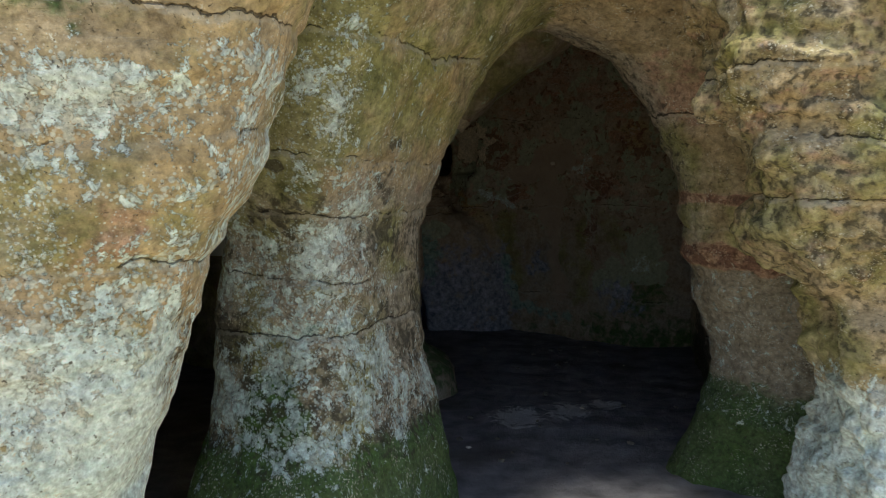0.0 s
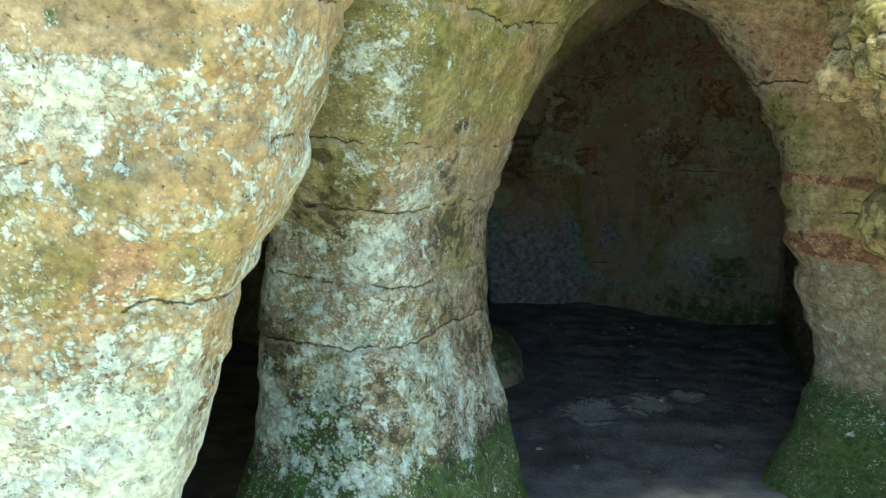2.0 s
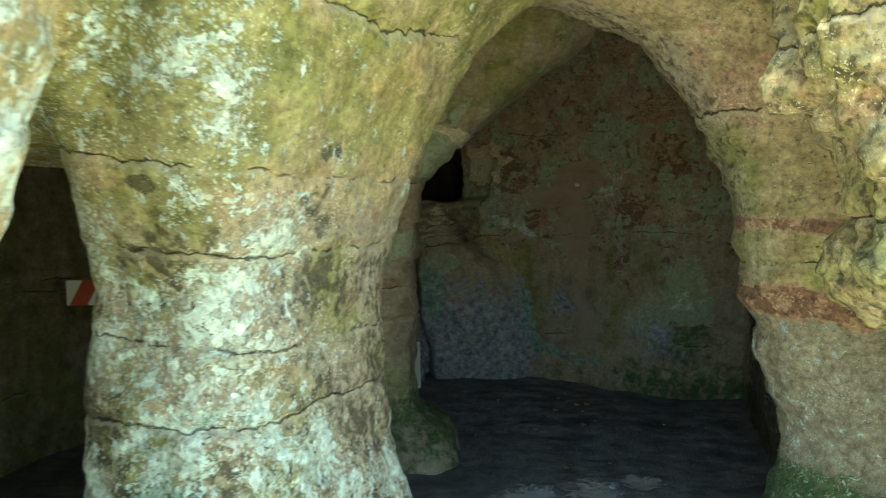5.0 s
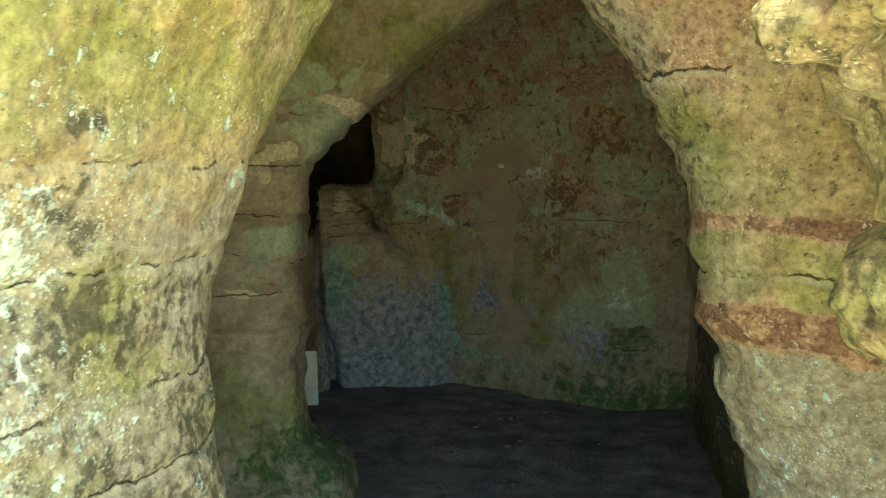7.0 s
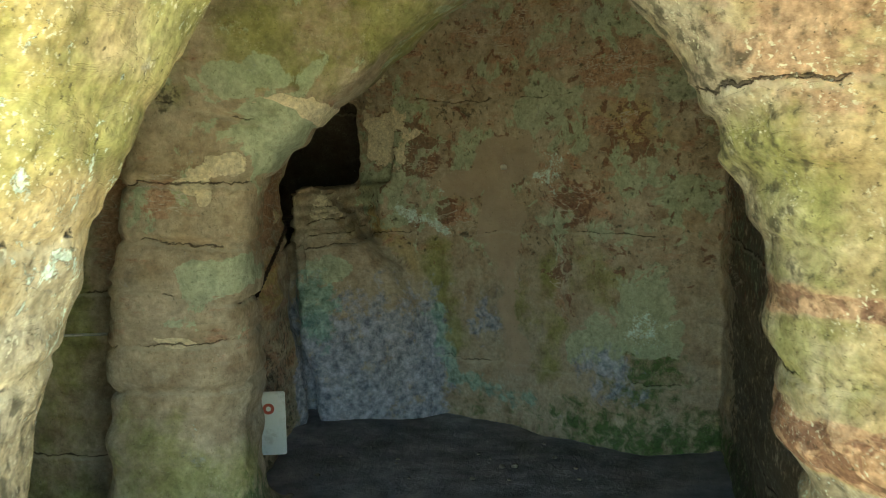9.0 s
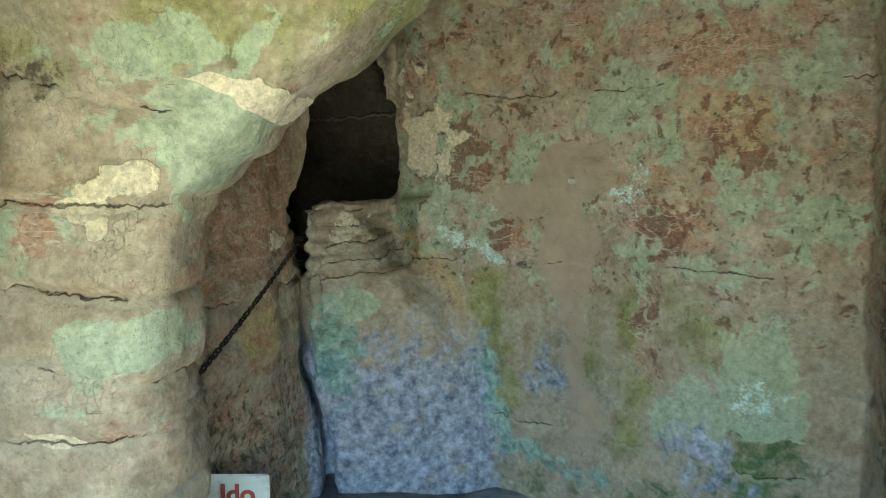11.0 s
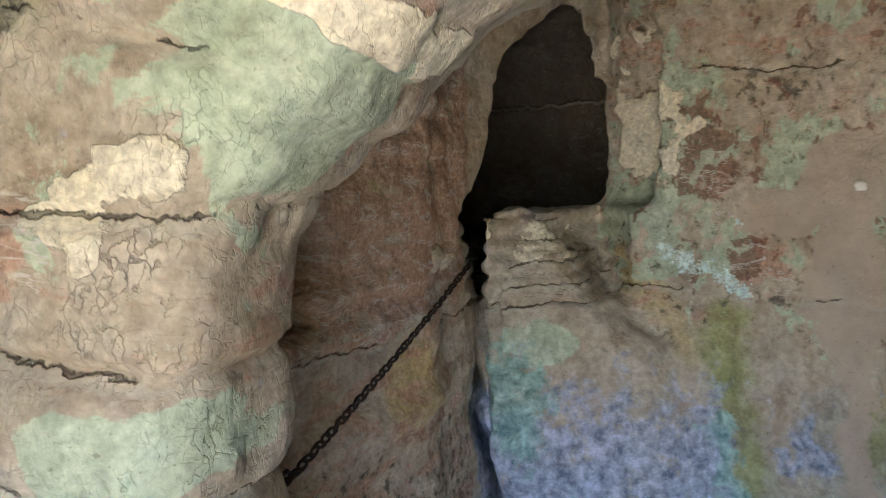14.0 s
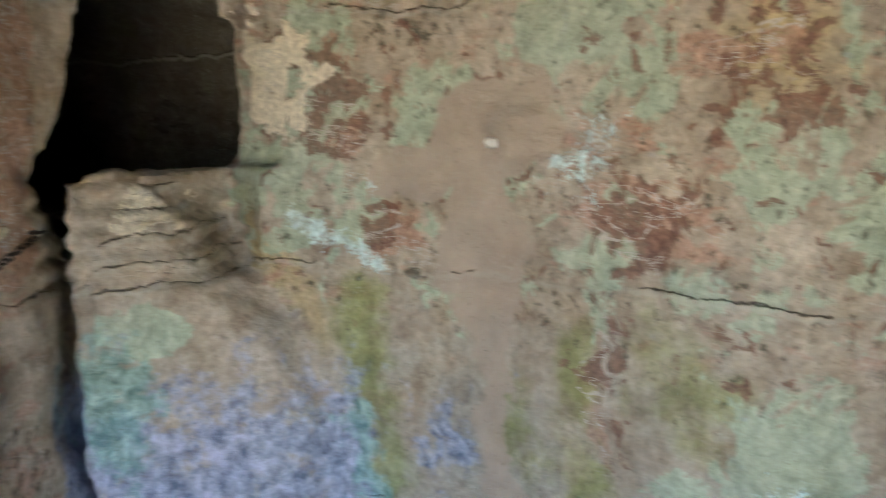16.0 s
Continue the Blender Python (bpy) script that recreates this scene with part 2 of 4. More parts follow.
def value_noise(p, scale, shift=0.0):
    """Smooth noise from -1 to 1 at points p (n, 3)."""
    q = p * scale + shift + 100.0
    i = np.floor(q).astype(np.int32)
    f = (q - i).astype(np.float32)
    f = f * f * (3 - 2 * f)
    i &= 31
    j = (i + 1) & 31
    x0, y0, z0, x1, y1, z1 = i[:, 0], i[:, 1], i[:, 2], j[:, 0], j[:, 1], j[:, 2]
    fx, fy, fz = f[:, 0], f[:, 1], f[:, 2]
    a = lattice[x0, y0, z0] * (1 - fx) + lattice[x1, y0, z0] * fx
    b = lattice[x0, y1, z0] * (1 - fx) + lattice[x1, y1, z0] * fx
    c = lattice[x0, y0, z1] * (1 - fx) + lattice[x1, y0, z1] * fx
    d = lattice[x0, y1, z1] * (1 - fx) + lattice[x1, y1, z1] * fx
    return ((a * (1 - fy) + b * fy) * (1 - fz) + (c * (1 - fy) + d * fy) * fz) * 2 - 1


def fbm(p, scale, octaves, shift=0.0, gain=0.5):
    total, amp = 0.0, 1.0
    for k in range(octaves):
        total = total + amp * value_noise(p, scale * 2.03**k, shift + 7.3 * k)
        amp *= gain
    return total


def ease(lo, hi, x):
    t = np.clip((x - lo) / (hi - lo), 0, 1)
    return t * t * (3 - 2 * t)


def blend(a, b, k):
    h = np.clip(0.5 + 0.5 * (b - a) / k, 0, 1)
    return b + (a - b) * h - k * h * (1 - h)


gx = np.arange(-3.1, 3.5, CELL, dtype=np.float32)
gy = np.arange(1.1, 11.8, CELL, dtype=np.float32)
gz = np.arange(-0.16, 3.75, CELL, dtype=np.float32)
X, Y, Z = gx[:, None, None], gy[None, :, None], gz[None, None, :]


def along(knots):
    """A profile over the height, from pairs of height and value."""
    k = np.array(knots, np.float32).reshape(-1, 2)
    v = np.interp(gz, k[:, 0], k[:, 1])
    w = np.ones(3) / 3
    return np.convolve(np.pad(v, 1, mode="edge"), w, "valid").astype(np.float32)[None, None, :]


def column(lo, hi, near, far, turn=0.0, origin=(0.0, 0.0), round_=False):
    """Distance, roughly, to an upright mass between two profiles in u and two in v (u, v: x, y turned about origin)."""
    c, s = math.cos(turn), math.sin(turn)
    u = (X - origin[0]) * c + (Y - origin[1]) * s
    v = -(X - origin[0]) * s + (Y - origin[1]) * c
    cu, ru, cv, rv = (lo + hi) / 2, (hi - lo) / 2, (near + far) / 2, (far - near) / 2
    a, b = ((u - cu) / ru) ** 2, ((v - cv) / rv) ** 2
    r = np.sqrt(a + b) if round_ else np.sqrt(np.sqrt(a * a + b * b))
    return (r - 1) * np.minimum(ru, rv)


def outside(corners):
    """Distance to a plan outline: negative (solid) outside of it."""
    px, py = gx[:, None], gy[None, :]
    best = np.full((len(gx), len(gy)), 1e9, np.float32)
    odd = np.zeros(best.shape, bool)
    pts = list(corners)
    for (ax, ay), (bx, by) in zip(pts, pts[1:] + pts[:1]):
        ex, ey = bx - ax, by - ay
        t = np.clip(((px - ax) * ex + (py - ay) * ey) / (ex * ex + ey * ey), 0, 1)
        best = np.minimum(best, np.hypot(px - ax - t * ex, py - ay - t * ey))
        if ey:
            odd ^= ((ay > py) != (by > py)) & (px < ex * (py - ay) / ey + ax)
    return np.where(odd, best, -best)[:, :, None]


one = np.ones_like(gz)[None, None, :]
masses = {}
# overhanging buttress beside the way in
masses["rock_buttress"] = column(
    one * -3.6,
    along((0, -0.82, 0.45, -0.80, 0.7, -0.75, 0.92, -0.67, 1.15, -0.60, 1.32, -0.54, 1.5, -0.43, 1.6, -0.39, 1.7, -0.37, 1.85, -0.32, 2.1, -0.27, 3.2, -0.2)),
    along((0, 2.3, 0.6, 2.2, 1.0, 2.12, 1.4, 2.04, 1.8, 1.98, 2.2, 1.95, 3.2, 1.9)), along((0, 2.75, 1.3, 2.72, 1.7, 2.74, 2.0, 2.8, 3.2, 3.4)))
# broad pillar at the mouth, its face turned towards the way in
masses["rock_pillar"] = column(
    along((0, -0.58, 0.3, -0.46, 0.5, -0.36, 0.85, -0.31, 1.25, -0.30, 1.45, -0.39, 1.6, -0.46, 1.8, -0.5, 3.2, -0.8)), along((0, 0.74, 0.5, 0.70, 0.9, 0.64, 1.2, 0.65, 1.5, 0.70, 1.75, 0.80, 2.0, 0.94, 2.2, 1.15, 3.2, 1.5)),
    along((0, -0.34, 0.3, -0.28, 0.5, -0.23, 0.95, -0.17, 1.3, -0.19, 1.55, -0.26, 1.75, -0.34, 2.0, -0.44, 2.2, -0.58, 3.2, -0.9)), along((0, 0.58, 0.35, 0.50, 0.5, 0.46, 1.0, 0.45, 1.3, 0.40, 1.5, 0.34, 1.7, 0.26, 3.2, 0.4)),
    radians(66), (-0.42, 3.79))
# jamb on the other side of the mouth
masses["rock_jamb"] = column(
    0.035 + along((0, 1.08, 0.1, 1.16, 0.42, 1.32, 0.65, 1.31, 0.86, 1.25, 1.12, 1.18, 1.3, 1.17, 1.45, 1.155, 1.6, 1.10, 1.7, 1.06, 1.8, 1.01, 1.95, 0.93, 2.05, 0.82, 2.17, 0.58, 2.4, 0.3, 3.2, -0.5)), one * 3.4,
    along((0, 4.05, 0.6, 4.15, 1.4, 4.15, 2.0, 4.15, 2.4, 4.0, 3.2, 3.9)), one * 5.2, round_=True)
# ragged outcrop before the jamb
masses["rock_outcrop"] = column(
    along((0, 1.41, 0.6, 1.43, 0.95, 1.42, 1.05, 1.36, 1.1, 1.28, 1.2, 1.2, 1.4, 1.135, 1.55, 1.11, 1.66, 1.02, 1.72, 0.98, 1.95, 0.98, 2.1, 0.96, 3.2, 0.9)), one * 3.6,
    along((0, 3.1, 1.0, 3.2, 1.2, 3.02, 2.2, 2.95, 3.2, 2.9)), along((0, 4.1, 1.1, 3.95, 1.3, 3.86, 1.9, 3.86, 2.3, 4.1, 3.2, 4.4)))
# pillar inside, spreading into the vault
masses["inner_pillar"] = column(
    along((0, -0.74, 0.7, -0.68, 1.0, -0.65, 1.3, -0.61, 1.6, -0.57, 1.9, -0.58, 3.2, -0.9)),
    along((0, 0.09, 0.2, 0.06, 0.27, 0.02, 0.32, -0.12, 0.7, -0.15, 1.1, -0.14, 1.4, -0.12, 1.54, -0.11, 1.58, -0.05, 1.7, 0.03, 1.8, 0.13, 1.9, 0.26, 2.06, 0.45, 2.3, 0.8, 3.2, 1.6)),
    along((0, 6.0, 0.5, 6.14, 2.0, 6.15, 3.2, 6.0)), along((0, 6.7, 1.05, 6.64, 1.2, 6.56, 1.5, 6.54, 1.8, 6.75, 3.2, 7.0)))
# buttress below the window hole
masses["wall_buttress"] = column(one * -0.14, along((0, 0.99, 0.39, 0.92, 0.68, 0.86, 0.94, 0.74, 1.13, 0.52, 1.31, 0.37, 1.5, 0.27, 3.2, 0.2)),
    along((0, 0.0, 0.6, 0.03, 1.2, 0.11, 1.44, 0.28, 3.2, 1.0)), one * 1.45, radians(12), (-0.30, 8.30))
masses["wall_buttress"] = np.maximum(masses["wall_buttress"], Z - 1.46 - 0.12 * (Y - 8.9))
# cave walls round the plan of the chamber
AIR = [(-9, -3), (9, -3), (9, 2.9), (2.0, 3.2), (1.9, 4.9), (1.75, 5.1), (1.66, 5.5), (1.74, 6.2), (1.90, 7.0), (2.04, 7.74), (1.62, 7.68), (1.42, 7.86), (1.15, 8.12), (0.94, 8.33),
       (0.6, 8.56), (0.2, 8.72), (0.04, 9.03), (-0.3, 8.27), (-0.33, 8.0), (-0.30, 7.75), (-0.42, 7.30), (-0.52, 6.95), (-0.60, 6.72), (-1.0, 6.72), (-1.55, 6.9), (-2.1, 7.3), (-2.4, 6.0), (-2.3, 4.4), (-2.2, 3.0), (-9, 2.4)]
masses["wall_back"] = outside(AIR) + 0 * Z
# vault and lintel
roof = 2.31 + 0.40 * ease(5.0, 6.4, Y) - 0.66 * ease(-0.25, -0.75, X) * (1 - ease(4.4, 5.6, Y)) - 0.5 * ease(-0.6, -1.4, X) * ease(4.4, 5.6, Y) + 0.25 * ease(3.8, 3.0, Y)
roof = roof - 0.25 * ((X - 0.7) / 1.2) ** 2 * ease(5.5, 6.5, Y) * (np.abs(X - 0.7) < 1.8)
front = 2.65 + 0.5 * ease(-0.85, -0.5, X) + 1.15 * ease(-0.5, 0.4, X) - 0.5 * ease(0.7, 1.2, X) - 0.45 * (Z - 2.1)
masses["ceiling"] = np.maximum(roof - Z, front - Y)

names = list(masses)
field = masses[names[0]]
which = np.zeros(field.shape, np.uint8)
nearest = field.copy()
for k, name in enumerate(names[1:], 1):
    f = masses[name]
    which[f < nearest] = k
    nearest = np.minimum(nearest, f)
    field = blend(field, f, 0.20 if name == "ceiling" else 0.03 if name == "rock_outcrop" else 0.08)
masses.clear()
# window hole: a rising slot through the corner of the cave, closed at its end
s = (X + 0.30) * 0.405 + (Y - 8.27) * 0.914
d = -(X + 0.30) * 0.914 + (Y - 8.27) * 0.405
skew = s - 0.1 * np.maximum(d, 0)
left = np.interp(gz, (1.4, 1.73, 2.03, 2.13, 2.24), (0.02, 0.13, 0.25, 0.37, 0.60))[None, None, :].astype(np.float32)
right = np.interp(gz, (1.4, 1.87, 2.09, 2.24), (0.84, 0.80, 0.73, 0.62))[None, None, :].astype(np.float32)
widen = 1.15 * ease(0.0, 0.22, d)
hole = np.maximum(np.maximum(left - skew, skew - right - widen), np.maximum(1.47 - 0.45 * ease(0.08, 0.3, d) - Z, Z - 2.22 - 0.4 * widen))
hole = np.maximum(hole, np.maximum(-0.35 - d, d - 2.3))
field = -blend(-field, hole, 0.03)
# shadowed cleft where the side wall ends before the buttress
bend = 0.10 * ease(0.75, 0.2, Z) - 0.02 * ease(1.0, 1.4, Z)
cleft = np.maximum(np.maximum(np.abs(X + 0.285 - bend + 0.15 * (Y - 8.24)) - 0.034, np.abs(Y - 8.42) - 0.26), Z - 1.5)
field = -blend(-field, cleft, 0.02)
# side opening beside the inner pillar
lean = Z - 1.40 - 0.12 * (X + 0.6)
niche = np.maximum(np.abs(Y - 7.02 + 0.25 * (X + 0.6)) - 0.30 + 0.9 * np.maximum(lean - 0.08, 0) ** 1.5 * 2, np.maximum(np.abs(lean) - 0.27 + 0.25 * np.maximum(Y - 7.05, 0), np.abs(X + 1.15) - 1.0))
field = -blend(-field, niche, 0.04)
# outer bounds of the crag
edge = np.maximum(np.maximum(np.abs(X - 0.2) - 2.9, Y - 11.55), Z - 3.45)
field = -blend(-field, -edge, 0.3)
field[[0, -1]] = 1
field[:, [0, -1]] = 1
field[:, :, [0, -1]] = 1


def skin(f):
    """Vertices and quads of the zero surface, one vertex a crossed cell."""
    inside = f < 0
    c = inside[:-1, :-1, :-1].astype(np.uint8)
    for i, j, k in ((1, 0, 0), (0, 1, 0), (0, 0, 1), (1, 1, 0), (1, 0, 1), (0, 1, 1), (1, 1, 1)):
        c = c + inside[i:f.shape[0] - 1 + i, j:f.shape[1] - 1 + j, k:f.shape[2] - 1 + k]
    cells = np.argwhere((c > 0) & (c < 8))
    number = np.full(c.shape, -1, np.int32)
    number[tuple(cells.T)] = np.arange(len(cells))
    total, count = np.zeros((len(cells), 3), np.float32), np.zeros(len(cells), np.float32)
    corner = np.array([(i, j, k) for i in (0, 1) for j in (0, 1) for k in (0, 1)])
    val = np.stack([f[tuple((cells + o).T)] for o in corner], 1)
    for a in range(8):
        for b in range(a + 1, 8):
            if np.abs(corner[a] - corner[b]).sum() == 1:
                va, vb = val[:, a], val[:, b]
                cut = (va < 0) != (vb < 0)
                t = np.where(cut, va / np.where(cut, va - vb, 1), 0)[:, None]
                total += np.where(cut[:, None], corner[a] + t * (corner[b] - corner[a]), 0)
                count += cut
    verts = cells + total / count[:, None]
    quads = []
    for ax in range(3):
        n = [f.shape[0], f.shape[1], f.shape[2]]
        lo, hi = [slice(1, m - 1) for m in n], [slice(1, m - 1) for m in n]
        lo[ax], hi[ax] = slice(0, n[ax] - 1), slice(1, n[ax])
        a, b = inside[tuple(lo)], inside[tuple(hi)]
        at = np.argwhere(a != b)
        base = at + 1
        base[:, ax] -= 1
        u, v = [(1, 2), (2, 0), (0, 1)][ax]
        du, dv = np.zeros(3, int), np.zeros(3, int)
        du[u], dv[v] = 1, 1
        q = np.stack([number[tuple((base - o).T)] for o in (du + dv, dv, 0 * du, du)], 1)
        flip = ~a[tuple(at.T)]
        q[flip] = q[flip][:, ::-1]
        quads.append(q)
    return verts, np.concatenate(quads), cells


verts, quads, cells = skin(field)
kind_of = which[tuple(cells.T)]
verts = verts * CELL + np.array((gx[0], gy[0], gz[0]))
del field, which, nearest, hole, edge, niche, cleft


def split(v, q):
    """Every quad into four."""
    e = np.concatenate([q[:, [0, 1]], q[:, [1, 2]], q[:, [2, 3]], q[:, [3, 0]]])
    key = np.sort(e, 1)
    code = key[:, 0].astype(np.int64) * len(v) + key[:, 1]
    uniq, back = np.unique(code, return_inverse=True)
    mids = (v[uniq // len(v)] + v[uniq % len(v)]) / 2
    n, m = len(v), len(q)
    e0, e1, e2, e3 = (n + back[i * m:(i + 1) * m] for i in range(4))
    c = n + len(mids) + np.arange(m)
    out = np.concatenate([v, mids, v[q].mean(1)])
    quads = np.concatenate([np.stack(t, 1) for t in ((q[:, 0], e0, c, e3), (e0, q[:, 1], e1, c), (c, e1, q[:, 2], e2), (e3, c, e2, q[:, 3]))])
    return out, quads


def normals(v, q):
    n = np.cross(v[q[:, 2]] - v[q[:, 0]], v[q[:, 3]] - v[q[:, 1]])
    out = np.zeros_like(v)
    for k in range(4):
        for ax in range(3):
            out[:, ax] += np.bincount(q[:, k], n[:, ax], len(v))
    return out / np.maximum(np.linalg.norm(out, axis=1, keepdims=True), 1e-9)


def relax(v, q, times):
    for _ in range(times):
        total, count = np.zeros_like(v), np.zeros(len(v))
        for a, b in ((0, 1), (1, 2), (2, 3), (3, 0)):
            for ax in range(3):
                total[:, ax] += np.bincount(q[:, a], v[q[:, b], ax], len(v))
            count += np.bincount(q[:, a], minlength=len(v))
        v = v * 0.4 + total / np.maximum(count, 1)[:, None] * 0.6
    return v


verts = relax(verts, quads, 2)
owner = np.array(kind_of)[quads[:, 0]]
verts, quads = split(verts, quads)
owner = np.tile(owner, 4)
verts = relax(verts, quads, 1)
nrm = normals(verts, quads)
vx, vy, vz = verts.T
owner_v = np.zeros(len(verts), np.uint8)
owner_v[quads.ravel()] = np.repeat(owner, 4)


def is_(*which_names):
    return np.isin(owner_v, [names.index(n) for n in which_names]).astype(np.float64)


# relief: lumps, bedding ledges, pits, and the named cracks
lump = fbm(verts, 1.7, 3)
bed = value_noise(np.stack([vx * 0.8, vy * 0.8, vz * 9 + 0.8 * lump], 1), 1.0, 3.0) + 0.5 * value_noise(np.stack([vx * 2, vy * 2, vz * 20 + lump], 1), 1.0, 9.0)
rough = fbm(verts, 6.3, 3, 2.0, 0.5)
ragged = is_("ceiling") * 0.4 + is_("rock_outcrop") * 1.8 + is_("inner_pillar", "wall_buttress") * 0.25
move = 0.016 * lump + 0.010 * bed + (0.011 + 0.018 * ragged) * rough + 0.010 * ragged * np.abs(fbm(verts, 13, 2, 5.0, 0.4))
wiggle = 0.020 * value_noise(verts * (3, 3, 0.2), 1.0, 1.0) + 0.016 * value_noise(verts * (11, 11, 0.3), 1.0, 4.0) + 0.008 * value_noise(verts * (37, 37, 2), 1.0, 6.0)
crack, level_off = np.zeros(len(verts)), np.full(len(verts), 0.08)
CRACKS = [("rock_pillar", 1.55, -0.10), ("rock_pillar", 1.345, -0.03), ("rock_pillar", 1.09, -0.04), ("rock_pillar", 0.915, 0.03), ("rock_pillar", 1.98, -0.05), ("rock_buttress", 1.30, 0.0), ("rock_buttress", 1.86, -0.05),
          ("inner_pillar", 1.02, 0.04), ("inner_pillar", 1.335, -0.07), ("inner_pillar", 1.57, 0.0), ("inner_pillar", 1.115, -0.17), ("inner_pillar", 1.776, -0.2), ("rock_jamb", 1.72, 0.05), ("rock_outcrop", 1.62, 0.0), ("rock_outcrop", 1.86, 0.0),
          ("inner_pillar", 0.84, 0.02), ("rock_buttress", 1.66, 0.1), ("rock_jamb", 1.24, 0.0), ("rock_outcrop", 1.42, 0.0), ("wall_back", 1.145, 0.04), ("wall_back", 1.95, 0.0), ("wall_back", 0.42, 0.0)]
CRACKS += [("wall_buttress", z, 0.10) for z in (1.435, 1.36, 1.28, 1.20, 1.125)]
for name, level, tilt in CRACKS:
    off_ = np.where(is_(name) > 0, vz - level - tilt * vx - wiggle, 1.0)
    nearer = np.abs(off_) < np.abs(level_off)
    level_off = np.where(nearer, off_, level_off)
    weight = 0.58 + 0.42 * ease(-0.2, 0.3, value_noise(verts, 3.1, level * 9)) + (0.1 if name == "rock_pillar" else 0.0)
    crack = np.where(nearer, weight * (ease(0.02, -0.12, vx) if name == "inner_pillar" and level > 1.7 else 1.0), crack)
groove = crack * np.exp(-((level_off / 0.014) ** 2))
sharp = value_noise(np.stack([vx * 1.5, vy * 1.5, vz * 16 + 0.6 * lump], 1), 1.0, 21.0)
steps = ease(-0.10, 0.10, value_noise(verts * (2.6, 2.6, 5.5) + 0.12 * rough[:, None], 1.0, 15.0)) - 0.5
small = ease(-0.10, 0.10, value_noise(verts * (6.5, 6.5, 13) + 0.12 * rough[:, None], 1.0, 27.0)) - 0.5
tiny = ease(-0.10, 0.10, value_noise(verts * (14, 14, 26) + 0.2 * rough[:, None], 1.0, 33.0)) - 0.5
move += is_("rock_outcrop") * (0.042 * steps + 0.026 * small + 0.009 * tiny - 0.042 - 0.035 * ease(1.22, 1.08, vz)) + is_("rock_jamb") * (0.014 * steps + 0.010 * small) + is_("ceiling") * (0.020 * steps + 0.015 * small)
move += is_("wall_back") * ease(6.9, 7.4, vy) * (0.012 * steps + 0.007 * small) + is_("rock_buttress") * (0.012 * steps + 0.006 * small) + is_("rock_pillar") * 0.006 * small
layer = np.digitize(vz + 0.1 * vx - wiggle, (0.80, 1.02, 1.12, 1.35, 1.57, 1.80))
move += is_("inner_pillar") * np.array((0.0, 0.008, -0.010, 0.004, 0.012, -0.004, 0.006))[layer]
ledge = np.abs(((vz - 0.10 * vx + 0.5 * wiggle) / 0.078) % 1.0 - 0.35)
move += 0.022 * ease(1.06, 1.14, vz) * ease(1.50, 1.44, vz) * ease(8.2, 8.3, vy) * ease(0.22, 0.10, vx) * ease(9.4, 9.2, vy) * (ease(0.5, 0.1, ledge) - 0.5)
move += 0.020 * is_("wall_buttress") * ease(1.0, 1.2, vz) * sharp + 0.012 * is_("rock_outcrop", "rock_jamb") * sharp
move += 0.020 * is_("wall_back") * ease(-0.1, -0.3, vx) * ease(6.8, 7.0, vy) * ease(8.15, 7.9, vy) * sharp + 0.006 * is_("wall_back") * sharp + 0.009 * is_("inner_pillar") * ease(0.7, 0.9, vz) * sharp
move = move - (0.010 + 0.024 * is_("inner_pillar") + 0.010 * is_("wall_buttress")) * groove
verts = verts + nrm * move[:, None]

# ---- what grows on and stains the rock, and shade painted on it, by place ----
amount = {k: np.zeros(len(verts)) for k in ("inner", "ochre", "red", "grey", "algae_and_shade", "moss", "mint", "violet", "soot_and_shade", "smooth", "lichen", "plaster", "teal", "flaky", "scar")}


warp_x = 0.055 * fbm(verts, 5.5, 3, 41.0)
warp_z = 0.045 * fbm(verts, 5.5, 3, 53.0)
fray = 0.022 * fbm(verts, 17.0, 3, 59.0)


def spot(kind, x, y, z, rx, ry, rz, value=1.0, where=None):
    """Raises an amount round a place, falling off to nothing at the radii."""
    d = np.sqrt(((vx + warp_x - x) / rx) ** 2 + ((vy - y) / ry) ** 2 + ((vz + warp_z - z) / rz) ** 2)
    w = value * (1.12 - 1.12 * ease(0.1, 1.15, d))
    amount[kind] = np.maximum(amount[kind], w if where is None else w * where)


def streak(kind, p, q, radius, value=1.0, where=1.0):
    """Raises an amount along a line, as water stains and veins run."""
    p, q = np.array(p), np.array(q)
    w = np.stack([vx + 0.5 * warp_x + fray, vy, vz + 0.5 * warp_z + fray], 1) - p
    f = np.clip(w @ (q - p) / ((q - p) @ (q - p)), 0, 1)
    d = np.linalg.norm(w - f[:, None] * (q - p), axis=1) / radius
    amount[kind] = np.maximum(amount[kind], value * (1 - ease(0.0, 1.7, d)) * where)


def band(kind, value, lo, hi, soft, where=1.0):
    amount[kind] = np.maximum(amount[kind], value * ease(lo - soft, lo + soft, vz + warp_z) * (1 - ease(hi - soft, hi + soft, vz + warp_z)) * where)


but, pil, jam, out_, inn = is_("rock_buttress"), is_("rock_pillar"), is_("rock_jamb"), is_("rock_outcrop"), is_("inner_pillar")
back, foot, roof_ = is_("wall_back"), is_("wall_buttress"), is_("ceiling")
amount["inner"] = ease(4.3, 5.4, vy)
